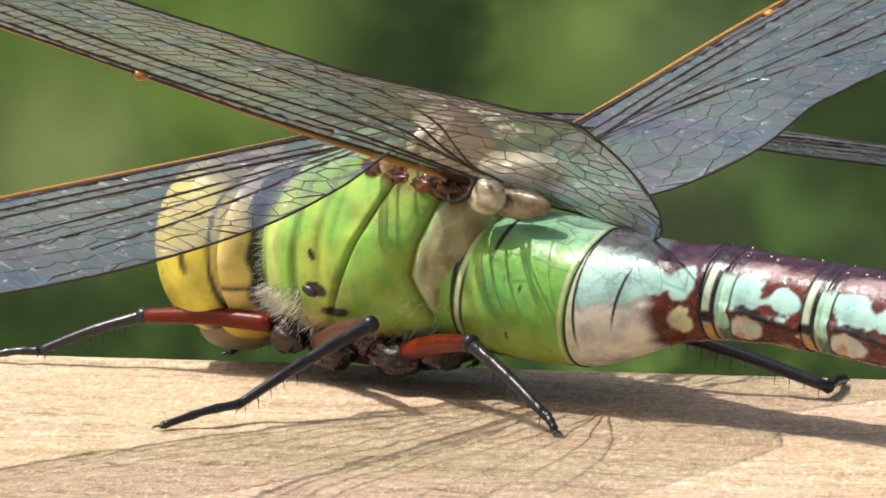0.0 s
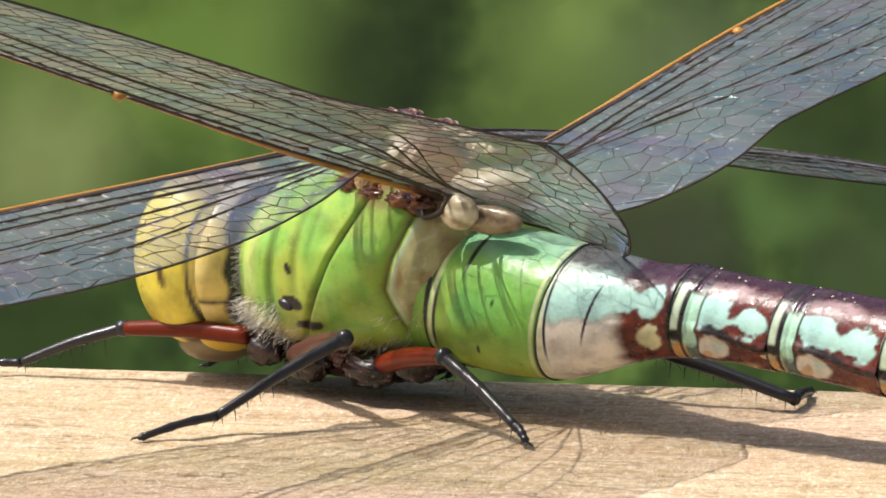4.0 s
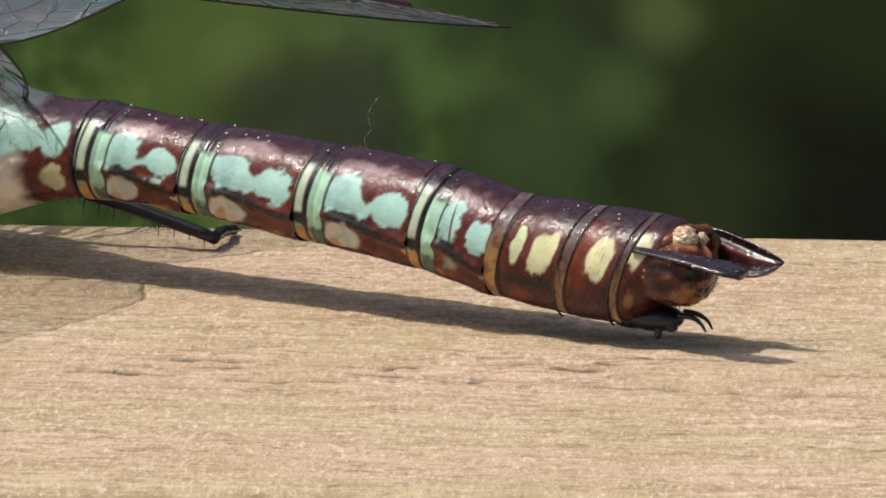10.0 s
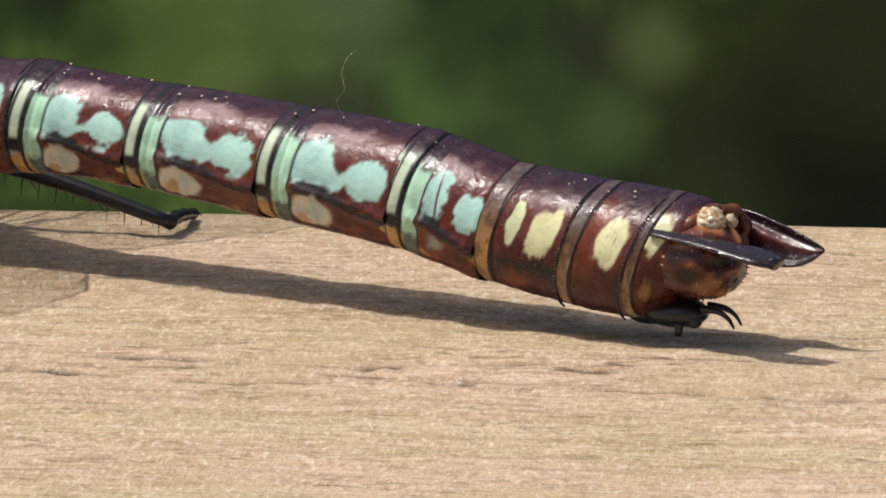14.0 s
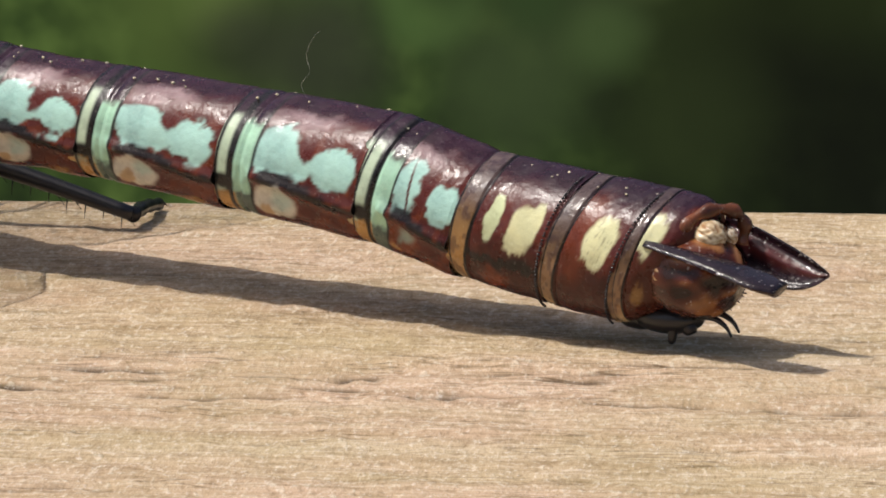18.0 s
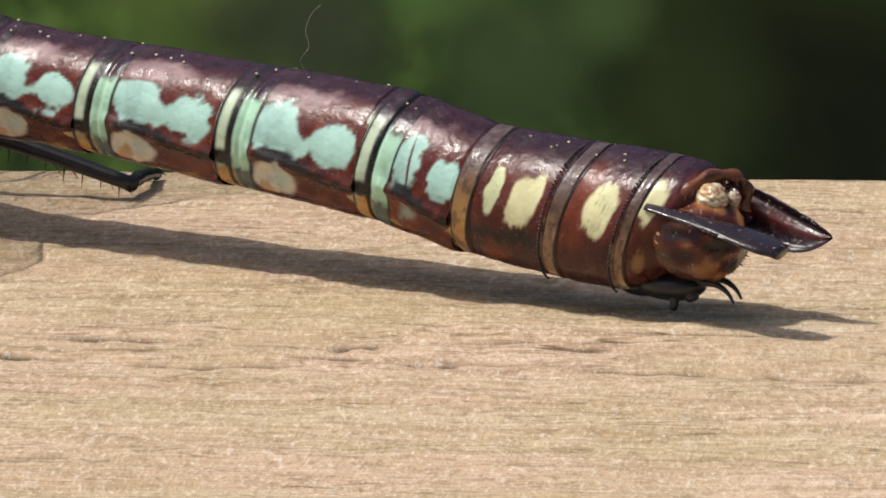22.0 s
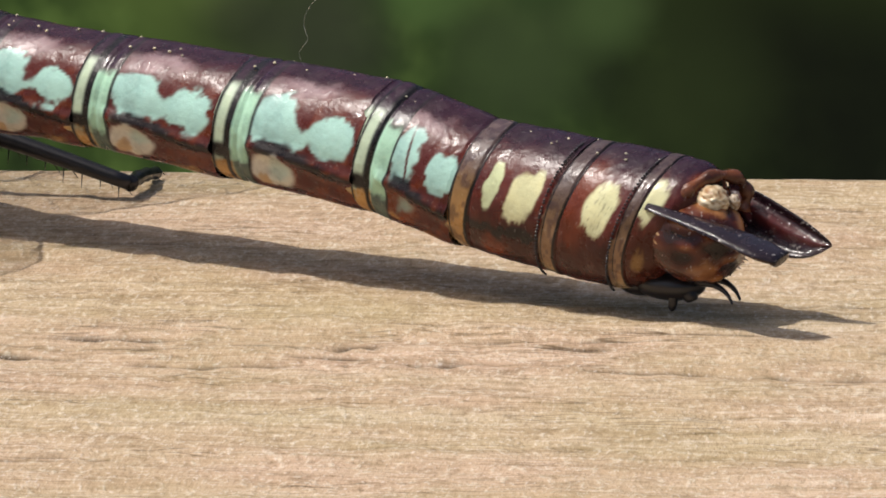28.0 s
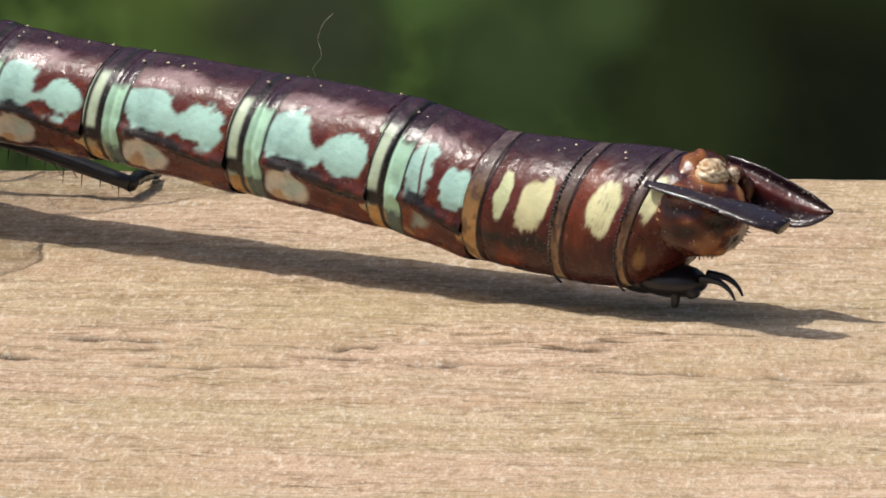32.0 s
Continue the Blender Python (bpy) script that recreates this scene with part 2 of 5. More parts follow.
def backdrop_mat():
    m = Nodes("foliage_glow")
    v = m.coords()
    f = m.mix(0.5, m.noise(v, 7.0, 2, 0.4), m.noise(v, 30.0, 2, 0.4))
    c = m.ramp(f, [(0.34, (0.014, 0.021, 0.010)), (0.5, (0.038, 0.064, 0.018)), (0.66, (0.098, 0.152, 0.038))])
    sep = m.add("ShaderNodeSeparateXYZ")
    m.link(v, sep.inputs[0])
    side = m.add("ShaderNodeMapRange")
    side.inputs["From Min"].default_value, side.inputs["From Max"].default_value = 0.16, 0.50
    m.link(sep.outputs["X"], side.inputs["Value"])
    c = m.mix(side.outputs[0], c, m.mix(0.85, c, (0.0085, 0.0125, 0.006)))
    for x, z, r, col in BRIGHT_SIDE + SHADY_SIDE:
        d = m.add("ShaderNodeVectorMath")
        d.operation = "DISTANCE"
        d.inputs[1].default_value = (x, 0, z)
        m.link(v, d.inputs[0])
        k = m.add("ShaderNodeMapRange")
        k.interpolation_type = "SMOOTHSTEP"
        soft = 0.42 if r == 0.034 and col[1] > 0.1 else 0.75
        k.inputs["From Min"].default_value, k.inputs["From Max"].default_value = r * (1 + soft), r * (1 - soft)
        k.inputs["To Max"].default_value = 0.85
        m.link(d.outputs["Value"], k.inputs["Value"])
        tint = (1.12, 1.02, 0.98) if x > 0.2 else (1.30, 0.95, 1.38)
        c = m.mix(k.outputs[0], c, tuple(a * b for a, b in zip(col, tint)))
    # round blurs painted for single bright leaves and dark gaps, in two sizes
    for scale, size, seed in ((10.0, 0.37, 0.0), (18.0, 0.35, 5.0)):
        vo = m.add("ShaderNodeTexVoronoi", Scale=scale, Randomness=0.9)
        mv = m.add("ShaderNodeMapping", Location=(seed, 0, seed * 0.7), Scale=(1, 0, 1))
        m.link(v, mv.inputs["Vector"])
        m.link(mv.outputs[0], vo.inputs["Vector"])
        disc = m.ramp(vo.outputs["Distance"], [(size - 0.27, (1, 1, 1)), (size, (0, 0, 0))])
        sp = m.add("ShaderNodeSeparateXYZ")
        m.link(vo.outputs["Color"], sp.inputs[0])
        tone = m.ramp(sp.outputs["X"], [(0.12, (0.72, 0.74, 0.76)), (0.45, (1, 1, 1)), (0.72, (1.0, 1.0, 1.0)), (0.95, (1.55, 1.48, 1.5))])
        c = m.mix(disc, c, m.mix(1.0, c, tone, "MULTIPLY"))
    # the sheet gives off its own glow in place of lit leaves
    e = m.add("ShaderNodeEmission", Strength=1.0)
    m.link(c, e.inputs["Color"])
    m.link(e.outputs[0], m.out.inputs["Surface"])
    return m.mat


def grass_mat():
    m = Nodes("meadow")
    v = m.coords()
    f = m.noise(v, 40, 5)
    g = m.noise(v, 3, 3)
    m.color(m.mix(g, m.ramp(f, [(0.3, (0.02, 0.035, 0.01)), (0.7, (0.06, 0.10, 0.025))]), (0.05, 0.07, 0.02)))
    m.bump(f, 0.6, 0.02)
    m.set(Roughness=0.8)
    return m.mat


M_WOOD, M_MEMBRANE = wood(), membrane()
M_BODY = pigment_shell("patterned_cuticle", 0.27, 0.55, 0.08, 0.05)
M_BODY.node_tree.nodes["Principled BSDF"].inputs["Specular IOR Level"].default_value = 0.34
M_SIDE = pigment_shell("green_cuticle", 0.36, 0.22, 0.1)
M_BLACK = shell("black_cuticle", (0.012, 0.011, 0.014), 0.3, 0.3)
M_RED = shell("red_brown_cuticle", (0.125, 0.014, 0.003), 0.33, 0.95, 700)
M_RED.node_tree.nodes["Principled BSDF"].inputs["Specular IOR Level"].default_value = 0.2
# its pale specks are painted glints of wet droplets
M_WET = pigment_shell("wet_cuticle", 0.15, 0.75, 0.22, 0.04)
M_BROWN = shell("dark_brown_cuticle", (0.075, 0.026, 0.018), 0.32, 0.4)
M_OCHRE = shell("amber_vein", (0.42, 0.20, 0.035), 0.35, 0.3)
M_CREAM = shell("cream_cuticle", (0.62, 0.55, 0.38), 0.4, 0.2)
M_VEIN = shell("dark_vein", (0.040, 0.026, 0.018), 0.55, 0.3)
M_HAIR = shell("pale_hair", (0.72, 0.68, 0.60), 0.5, 0.1)


# ---- mesh tools ----
def mesh_of(name, verts, faces, mat, smooth=True, colors=None):
    me = bpy.data.meshes.new(name)
    me.from_pydata([tuple(v) for v in verts], [], [tuple(f) for f in faces])
    me.materials.append(mat)
    if smooth:
        me.polygons.foreach_set("use_smooth", [True] * len(me.polygons))
    if colors is not None:
        at = me.color_attributes.new("pigment", "FLOAT_COLOR", "POINT")
        flat = np.ones((len(verts), 4), np.float32)
        flat[:, :3] = colors
        at.data.foreach_set("color", flat.ravel())
    me.update()
    return me


def part(name, verts, faces, mat, parent, label="", smooth=True, colors=None, at=(0, 0, 0)):
    """One mesh object under a thing or a part; vertices in millimetres of the parent's space, taken about at."""
    v = (np.asarray(verts, float) - np.asarray(at, float)) * MM
    ob = new(name, mesh_of(name, v, faces, mat, smooth, colors))
    ob.parent = parent
    ob.location = Vector(at) * MM
    return tagged(ob, label)


def grid_faces(nu, nv, wrap=True):
    f = []
    for i in range(nu - 1):
        for j in range(nv if wrap else nv - 1):
            k = (j + 1) % nv
            f.append((i * nv + j, i * nv + k, (i + 1) * nv + k, (i + 1) * nv + j))
    return f


def tube(points, radii, sides=10, caps=True):
    """A tapered tube through points."""
    pts = [Vector(p) for p in points]
    verts, n = [], len(pts)
    ref = Vector((0.13, 0.21, 0.97))
    radii = [float(q) for q in radii]
    for i, p in enumerate(pts):
        d = (pts[min(i + 1, n - 1)] - pts[max(i - 1, 0)]).normalized()
        a = d.cross(ref)
        if a.length < 0.05:
            a = d.cross(Vector((1, 0, 0)))
        a.normalize()
        b = d.cross(a)
        for k in range(sides):
            q = 2 * math.pi * k / sides
            verts.append(p + radii[i] * (math.cos(q) * a + math.sin(q) * b))
    faces = grid_faces(n, sides)
    if caps:
        faces += [tuple(range(sides))[::-1], tuple(range((n - 1) * sides, n * sides))]
    return [tuple(v) for v in verts], faces


def joined(pieces):
    verts, faces = [], []
    for v, f in pieces:
        o = len(verts)
        verts += list(v)
        faces += [tuple(i + o for i in q) for q in f]
    return verts, faces


def ball(c, r, nu=14, nv=18, turn=None):
    """An ellipsoid about c with half axes r."""
    verts = []
    for i in range(nu):
        a = math.pi * (i + 0.02) / (nu - 0.96) - math.pi / 2
        for j in range(nv):
            b = 2 * math.pi * j / nv
            p = Vector((r[0] * math.cos(a) * math.cos(b), r[1] * math.cos(a) * math.sin(b), r[2] * math.sin(a)))
            if turn:
                p.rotate(turn)
            verts.append((c[0] + p.x, c[1] + p.y, c[2] + p.z))
    return verts, grid_faces(nu, nv) + [tuple(range(nv))[::-1], tuple(range((nu - 1) * nv, nu * nv))]


def bowed(points, n=8):
    """A smooth line through a few points (Catmull-Rom)."""
    p = [Vector(q) for q in points]
    p = [2 * p[0] - p[1]] + p + [2 * p[-1] - p[-2]]
    out = []
    for i in range(1, len(p) - 2):
        for k in range(n):
            t = k / n
            out.append(0.5 * (2 * p[i] + (p[i + 1] - p[i - 1]) * t + (2 * p[i - 1] - 5 * p[i] + 4 * p[i + 1] - p[i + 2]) * t * t + (3 * p[i] - p[i - 1] - 3 * p[i + 1] + p[i + 2]) * t ** 3))
    return out + [p[-2]]


def vnoise(x, y, seed=0):
    """Smooth value noise from 0 to 1 on arrays."""
    x, y = np.broadcast_arrays(np.asarray(x, float), np.asarray(y, float))
    xi, yi = np.floor(x).astype(int), np.floor(y).astype(int)
    fx, fy = x - xi, y - yi
    fx, fy = fx * fx * (3 - 2 * fx), fy * fy * (3 - 2 * fy)

    def h(a, b):
        q = np.sin(a * 127.1 + b * 311.7 + seed * 74.7) * 43758.5453
        return q - np.floor(q)

    return (h(xi, yi) * (1 - fx) + h(xi + 1, yi) * fx) * (1 - fy) + (h(xi, yi + 1) * (1 - fx) + h(xi + 1, yi + 1) * fx) * fy


def step(a, b, x):
    t = np.clip((x - a) / (b - a), 0, 1)
    return t * t * (3 - 2 * t)


# ---- the setting ----
def build_rail():
    """The weathered rail: raised fibres, crumbs and open cracks along the grain, far edge softly rounded."""
    w, th, r = 55.3, 38.0, 1.6
    rng = random.Random(7)
    xs = np.concatenate([np.linspace(-420, -46, 26)[:-1], np.arange(-44, 2, 0.34), np.arange(2, 42, 0.22), np.arange(42, 56, 0.4), np.linspace(58, 420, 26)[1:]])
    top = np.concatenate([np.arange(w / 2 - r, -1.5, -0.22), np.arange(-1.5, -11.5, -0.075), np.arange(-11.5, -w / 2 + r, -0.22)])
    prof = [(y, 0.0) for y in top]
    for cx, cz, a0 in ((-w / 2 + r, -r, 90), (-w / 2 + r, -th + r, 180), (w / 2 - r, -th + r, 270), (w / 2 - r, -r, 360)):
        for k in range(1, 6):
            a = radians(a0 + 18 * k)
            prof.append((cx + r * math.cos(a), cz + r * math.sin(a)))
    prof = np.array(prof)
    X, Y = xs[:, None] + 0 * prof[None, :, 0], prof[None, :, 0] + 0 * xs[:, None]
    Z = prof[None, :, 1] + 0 * X
    h = 0.10 * (vnoise(X / 11, Y / 1.3, 61) - 0.5) + 0.09 * (vnoise(X / 3.1, Y / 0.8, 62) - 0.5)
    h = h + 0.10 * (vnoise(X / 0.75, Y / 1.1, 63) - 0.5) + 0.25 * (vnoise(X / 40, Y / 6, 64) - 0.5)
    slits = [(9.6, -15.6, 1.5, 0.24), (20.3, -20.4, 1.5, 0.34), (31.5, -23.0, 2.6, 0.30), (16.3, -18.9, 1.0, 0.20), (26, -21.8, 1.8, 0.22), (12.6, -19.6, 2.2, 0.18), (23.5, -16.8, 2.4, 0.14), (6.0, -17.8, 2.6, 0.16), (17.2, -17.6, 0.7, 0.22), (14.0, -17.3, 2.8, 0.12), (23.4, -17.9, 1.6, 0.18), (10.5, -17.2, 1.4, 0.14), (27.5, -16.0, 2.0, 0.13), (22.6, -15.2, 1.3, 0.12)]
    slits += [(rng.uniform(-35, 45), rng.uniform(-34, 12), rng.uniform(0.6, 2.6), rng.uniform(0.05, 0.13)) for _ in range(95)]
    crack_shade = np.zeros_like(X)
    ca, sa = math.cos(radians(-7.7)), math.sin(radians(-7.7))
    for x, y, ln, dp in slits:
        # plan to the rail's own space
        px, py = x, y + 10.9
        qx, qy = ca * px + sa * py, -sa * px + ca * py
        wob = 0.5 * (vnoise(X / 1.7, 3.0 + 0 * X, int(abs(x * 7)) % 97) - 0.5)
        thin = (0.05 + (0.95 if dp > 0.135 else 0.30) * dp) * (0.35 + 1.3 * vnoise(X / 0.6, 5.0 + 0 * X, int(abs(y * 9)) % 89))
        cut = np.exp(-(((X - qx) / ln) ** 4)) * np.exp(-(((Y - qy - wob) / thin) ** 2))
        h = h - dp * 0.7 * cut
        # painted shade of the crack, stronger where it is deep
        crack_shade = np.maximum(crack_shade, cut * min(1, 0.40 + 3.2 * dp))
    inner = step(0.0, 1.2, w / 2 - r - Y) * 0.8 + 0.2
    Z = Z + h * inner * (Z > -r)
    verts = np.stack([X, Y + 0.25 * (vnoise(X / 7, Z * 0, 66) - 0.5), Z], -1).reshape(-1, 3) * MM
    n, m = len(xs), len(prof)
    faces = grid_faces(n, m) + [tuple(range(m))[::-1], tuple(range((n - 1) * m, n * m))]
    ob = new("wooden_rail", mesh_of("wooden_rail", verts, faces, M_WOOD, True, np.repeat(crack_shade.reshape(-1, 1), 3, 1)))
    ob.matrix_basis = pose(0.0, -0.0109, 0, 0, 0, -7.7)
    # two posts carry the rail down to the ground
    for px in (-340.0, 340.0):
        v, f = [], []
        for z in (-1100.0, -37.5):
            v += [(px + a * 22 + da, c * 22 + dc, z) for a, c, da, dc in ((-1, -1, 3, 0), (-1, -1, 0, 3), (-1, 1, 0, -3), (-1, 1, 3, 0), (1, 1, -3, 0), (1, 1, 0, -3), (1, -1, 0, 3), (1, -1, -3, 0))]
        f = [(i, i + 8, (i + 1) % 8 + 8, (i + 1) % 8) for i in range(8)] + [tuple(range(8)), tuple(range(15, 7, -1))]
        part("post", v, f, M_WOOD, ob, "plain wooden post under the rail", False)
    return tagged(ob, "sunlit weathered pale softwood rail with fine grain and cracks", "wooden rail", kind="structure")


def build_ground():
    v = [(-300, -300, -1.1), (300, -300, -1.1), (300, 300, -1.1), (-300, 300, -1.1)]
    g = new("ground", mesh_of("ground", v, [(0, 1, 2, 3)], grass_mat(), False))
    tagged(g, "green grassy ground far below the wooden rail", "ground", kind="structure")
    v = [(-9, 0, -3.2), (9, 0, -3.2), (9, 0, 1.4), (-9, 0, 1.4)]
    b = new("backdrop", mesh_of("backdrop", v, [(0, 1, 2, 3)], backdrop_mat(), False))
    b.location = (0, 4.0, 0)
    tagged(b, "flat glowing sheet painted as soft dark and bright green foliage far behind", "foliage", kind="structure")


build_rail()
build_ground()

# ---- the dragonfly: x runs towards its tail, y to its far side, z up, in millimetres ----
fly = new("dragonfly")
fly.matrix_basis = pose(-0.008, 0.01242, 0, 0, 0, -35.75)
tagged(fly, "green and maroon dragonfly with mint patches resting on wooden rail", "dragonfly")

MAROON, DARK, BLACK = np.array((0.084, 0.015, 0.012)), np.array((0.030, 0.012, 0.024)), np.array((0.011, 0.009, 0.010))
MINT, CREAM, GREY = np.array((0.37, 0.60, 0.54)), np.array((0.62, 0.61, 0.36)), np.array((0.58, 0.54, 0.46))
OCHRE, GREEN, LIME = np.array((0.42, 0.23, 0.075)), np.array((0.19, 0.39, 0.055)), np.array((0.34, 0.46, 0.065))
YELLOW, WHITE, RUST = np.array((0.62, 0.53, 0.060)), np.array((0.76, 0.72, 0.63)), np.array((0.165, 0.034, 0.012))

# joints: place along the body, height of the axis, radius
JOINTS = [
    (3.24, 5.14, 3.00), (4.41, 5.07, 3.02), (10.45, 4.70, 3.10), (16.75, 5.42, 2.10),
    (21.74, 5.19, 1.91), (27.50, 4.76, 2.03), (33.12, 4.30, 2.14), (36.74, 3.47, 2.08),
    (40.25, 3.06, 2.20), (42.90, 2.85, 2.22), (44.85, 3.05, 1.62),
]


def lay(c, mask, tint):
    return c * (1 - mask[..., None]) + tint * mask[..., None]


def patch(u, th, u0, t0, ru, rt, soft=0.16, power=2.0):
    d = (np.abs((u - u0) / ru) ** power + np.abs((th - t0) / rt) ** power) ** (1 / power)
    return 1 - step(1 - soft, 1 + soft, d)


def pattern(k, u, th, seed):
    """Colour of abdominal segment k by place along it (0 to 1) and height round it (-90 to 90 degrees)."""
    n1, n2 = vnoise(u * 7, th / 13, seed), vnoise(u * 19, th / 6, seed + 3)
    n3 = vnoise(u * 42, th / 3.2, seed + 5)
    uu = u + 0.050 * (n1 - 0.5) + 0.022 * (n2 - 0.5) + 0.014 * (n3 - 0.5)
    tt = th + 11 * (n1 - 0.5) + 6 * (n2 - 0.5) + 4 * (n3 - 0.5)
    c = np.zeros(u.shape + (3,)) + MAROON
    c = lay(c, (0.6 if k < 8 else 0.25) * step(0.42, 0.75, n2) * step(55, 20, tt), RUST)
    # the last three segments get darker towards the underside
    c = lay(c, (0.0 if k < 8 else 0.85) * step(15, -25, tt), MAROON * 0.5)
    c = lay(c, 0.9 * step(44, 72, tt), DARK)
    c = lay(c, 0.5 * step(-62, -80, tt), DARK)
    if k == 1:
        c = np.zeros(u.shape + (3,)) + GREEN
        c = lay(c, 0.6 * step(0.3, 0.8, n1), LIME)
        c = lay(c, step(-35, -60, tt), LIME)
        c = lay(c, 0.9 * (1 - step(0.05, 0.12, u)), CREAM)
        c = lay(c, step(0.85, 0.93, u), BLACK)
        return c
    if k == 2:
        c = np.zeros(u.shape + (3,)) + GREEN * np.array((0.92, 1.06, 1.15))
        c = lay(c, 0.65 * step(36, 66, tt), MINT)
        c = lay(c, 0.5 * step(0.35, 0.75, vnoise(u * 3.2, th / 30, 77)), GREEN * np.array((0.55, 1.05, 1.9)))
        c = lay(c, 0.8 * step(0, -40, tt), LIME)
        c = lay(c, 0.85 * step(-48, -70, tt), YELLOW * 0.75)
        c = lay(c, 0.55 * patch(uu, tt, 0.16, -10, 0.08, 45, 0.5), LIME)
        c = lay(c, 0.8 * (1 - step(0.055, 0.085, u)) * step(0.02, 0.04, u), CREAM)
        c = lay(c, (1 - step(0.016, 0.028, u)), BLACK)
        c = lay(c, patch(u, th, 0.085 + 0.0 * u, -10, 0.014, 34, 0.3), BLACK)
        c = lay(c, patch(u + 0.0005 * (th - 40), th, 0.27, 52, 0.022, 24, 0.3), BLACK)
        c = lay(c, patch(u, th, 0.60, 10, 0.013, 3.0, 0.4), BLACK)
        c = lay(c, patch(u, th, 0.50, -31, 0.015, 4.2, 0.4), BLACK)
        c = lay(c, 0.7 * step(0.935, 0.95, u) * (1 - step(0.965, 0.98, u)), CREAM)
        c = lay(c, step(0.984, 0.992, u), BLACK)
        return c
    if k == 3:
        c = lay(c, step(0.62, 0.52, uu) * step(-5, 8, tt), MINT * 1.05)
        c = lay(c, step(0.66, 0.52, uu) * step(8, -8, tt), WHITE)
        c = lay(c, 0.55 * step(0.45, 0.0, uu) * step(24, 50, tt), WHITE)
        c = lay(c, 0.85 * step(48, 62, tt + 30 * (u - 0.25)), DARK * 1.4)
        c = lay(c, patch(uu, tt, 0.83, 22, 0.12, 19), MINT)
        c = lay(c, patch(uu, tt, 0.60, 24, 0.14, 16), MINT)
        c = lay(c, patch(uu, tt, 0.84, -25, 0.10, 18), CREAM * 0.9)
        c = lay(c, patch(u - 0.0016 * (th - 10), th, 0.38, 8, 0.012, 30, 0.3), DARK)
        c = lay(c, 0.8 * (1 - step(0.03, 0.05, u)), CREAM)
        c = lay(c, patch(u, th, 0.058, 5, 0.012 * (0.4 + 0.6 * step(-50, 30, th)), 80, 0.3), BLACK)
        c = lay(c, step(0.972, 0.985, u), BLACK)
        return c
    if k in (4, 5, 6, 7):
        cu = {4: 0.29, 5: 0.265, 6: 0.27, 7: 0.37}[k]  # end of the banded collar
        p1, w1 = cu + 0.15 * (1 if k < 7 else 0.85), 0.165 if k < 7 else 0.13
        p2, w2 = (0.82, 0.155) if k < 7 else (0.86, 0.145)
        c = lay(c, patch(uu, tt, p1, 18, w1, 23, 0.10, 2.6), MINT)
        c = lay(c, patch(uu, tt, (p1 + p2) / 2, 9, 0.10, 9, 0.25), MINT * 0.95 if k < 7 else MAROON)
        c = lay(c, patch(uu, tt, p2, 11, w2, 19, 0.10, 2.4), MINT)
        c = lay(c, patch(uu, tt, (p1 + p2) / 2, 29, 0.055, 15, 0.3), MAROON)
        if k == 7:
            c = lay(c, patch(u + 0.0016 * (th - 12), th, p1 + 0.02, 12, 0.012, 30, 0.3), MAROON)
        c = lay(c, patch(uu, tt, p1, -34, 0.155, 20, 0.16), GREY if k < 7 else RUST)
        c = lay(c, 0.5 * patch(uu, tt, p1 + 0.06, -29, 0.07, 9, 0.6), MINT)
        c = lay(c, 0.75 * patch(uu, tt, p1 - 0.06, -44, 0.05, 8, 0.3), OCHRE)
        c = lay(c, 0.8 * patch(uu, tt, 0.76, -62, 0.11, 9, 0.4), OCHRE * 0.8)
        ridge = -6 - 15 * np.clip((u - cu) / (1 - cu), 0, 1)
        c = lay(c, 0.97 * (1 - step(3.5, 7.0, np.abs(th + 6 * (n2 - 0.5) + 4 * np.sin(9 * u) - ridge))) * step(cu + 0.01, cu + 0.08, u), BLACK)
        c = lay(c, 0.5 * patch(uu, tt, 0.50, 52, 0.22, 9, 0.6), GREY * np.array((0.9, 0.7, 0.85)))
        # pale bands and black rings at the front
        front = 1 - step(cu - 0.02, cu - 0.005, u)
        c = lay(c, front * step(46, 34, tt), MINT * np.array((1.02, 1.03, 0.85)))
        c = lay(c, front * step(34, 46, tt), DARK)
        c = lay(c, (1 - step(0.32 * cu, 0.36 * cu, u)) * step(52, 42, th), CREAM * np.array((0.74, 0.92, 1.15)))
        c = lay(c, front * step(0.26 * cu, 0.36 * cu, u) * (1 - step(0.46 * cu, 0.52 * cu, u)), BLACK)
        c = lay(c, front * patch(u, th, 0.22 * cu, -20, 0.30 * cu, 8, 0.3), BLACK)
        c = lay(c, front * step(-27, -33, tt) * (1 - step(0.5 * cu, 0.6 * cu, u)), OCHRE * 1.2)
        c = lay(c, 0.8 * front * step(-27, -33, tt) * step(0.5 * cu, 0.6 * cu, u), DARK)
        for u0, wd in ((0.006, 0.008), (0.44 * cu, 0.010), (cu - 0.005, 0.004)):
            c = lay(c, 1 - step(wd, wd + 0.012, np.abs(u - u0)), BLACK)
        c = lay(c, step(0.990, 0.996, u), BLACK)
        return c
    # the last three segments
    if k == 8:
        c = lay(c, patch(uu, tt, 0.41, 20, 0.075, 22, 0.15), CREAM * np.array((0.9, 1.0, 1.0)))
        c = lay(c, patch(uu, tt, 0.735, 13, 0.145, 23, 0.12, 2.3), CREAM)
        c = lay(c, 0.9 * (1 - step(3, 7, np.abs(tt + 20))), BLACK)
        c = lay(c, 0.7 * patch(uu, tt, 0.5, -42, 0.14, 12, 0.4), RUST * 1.3)
    if k == 9:
        c = lay(c, 0.7 * patch(uu, tt, 0.40, 18, 0.26, 40, 0.5), RUST)
        c = lay(c, patch(uu, tt, 0.66, 17, 0.20, 24, 0.12, 2.3), CREAM)
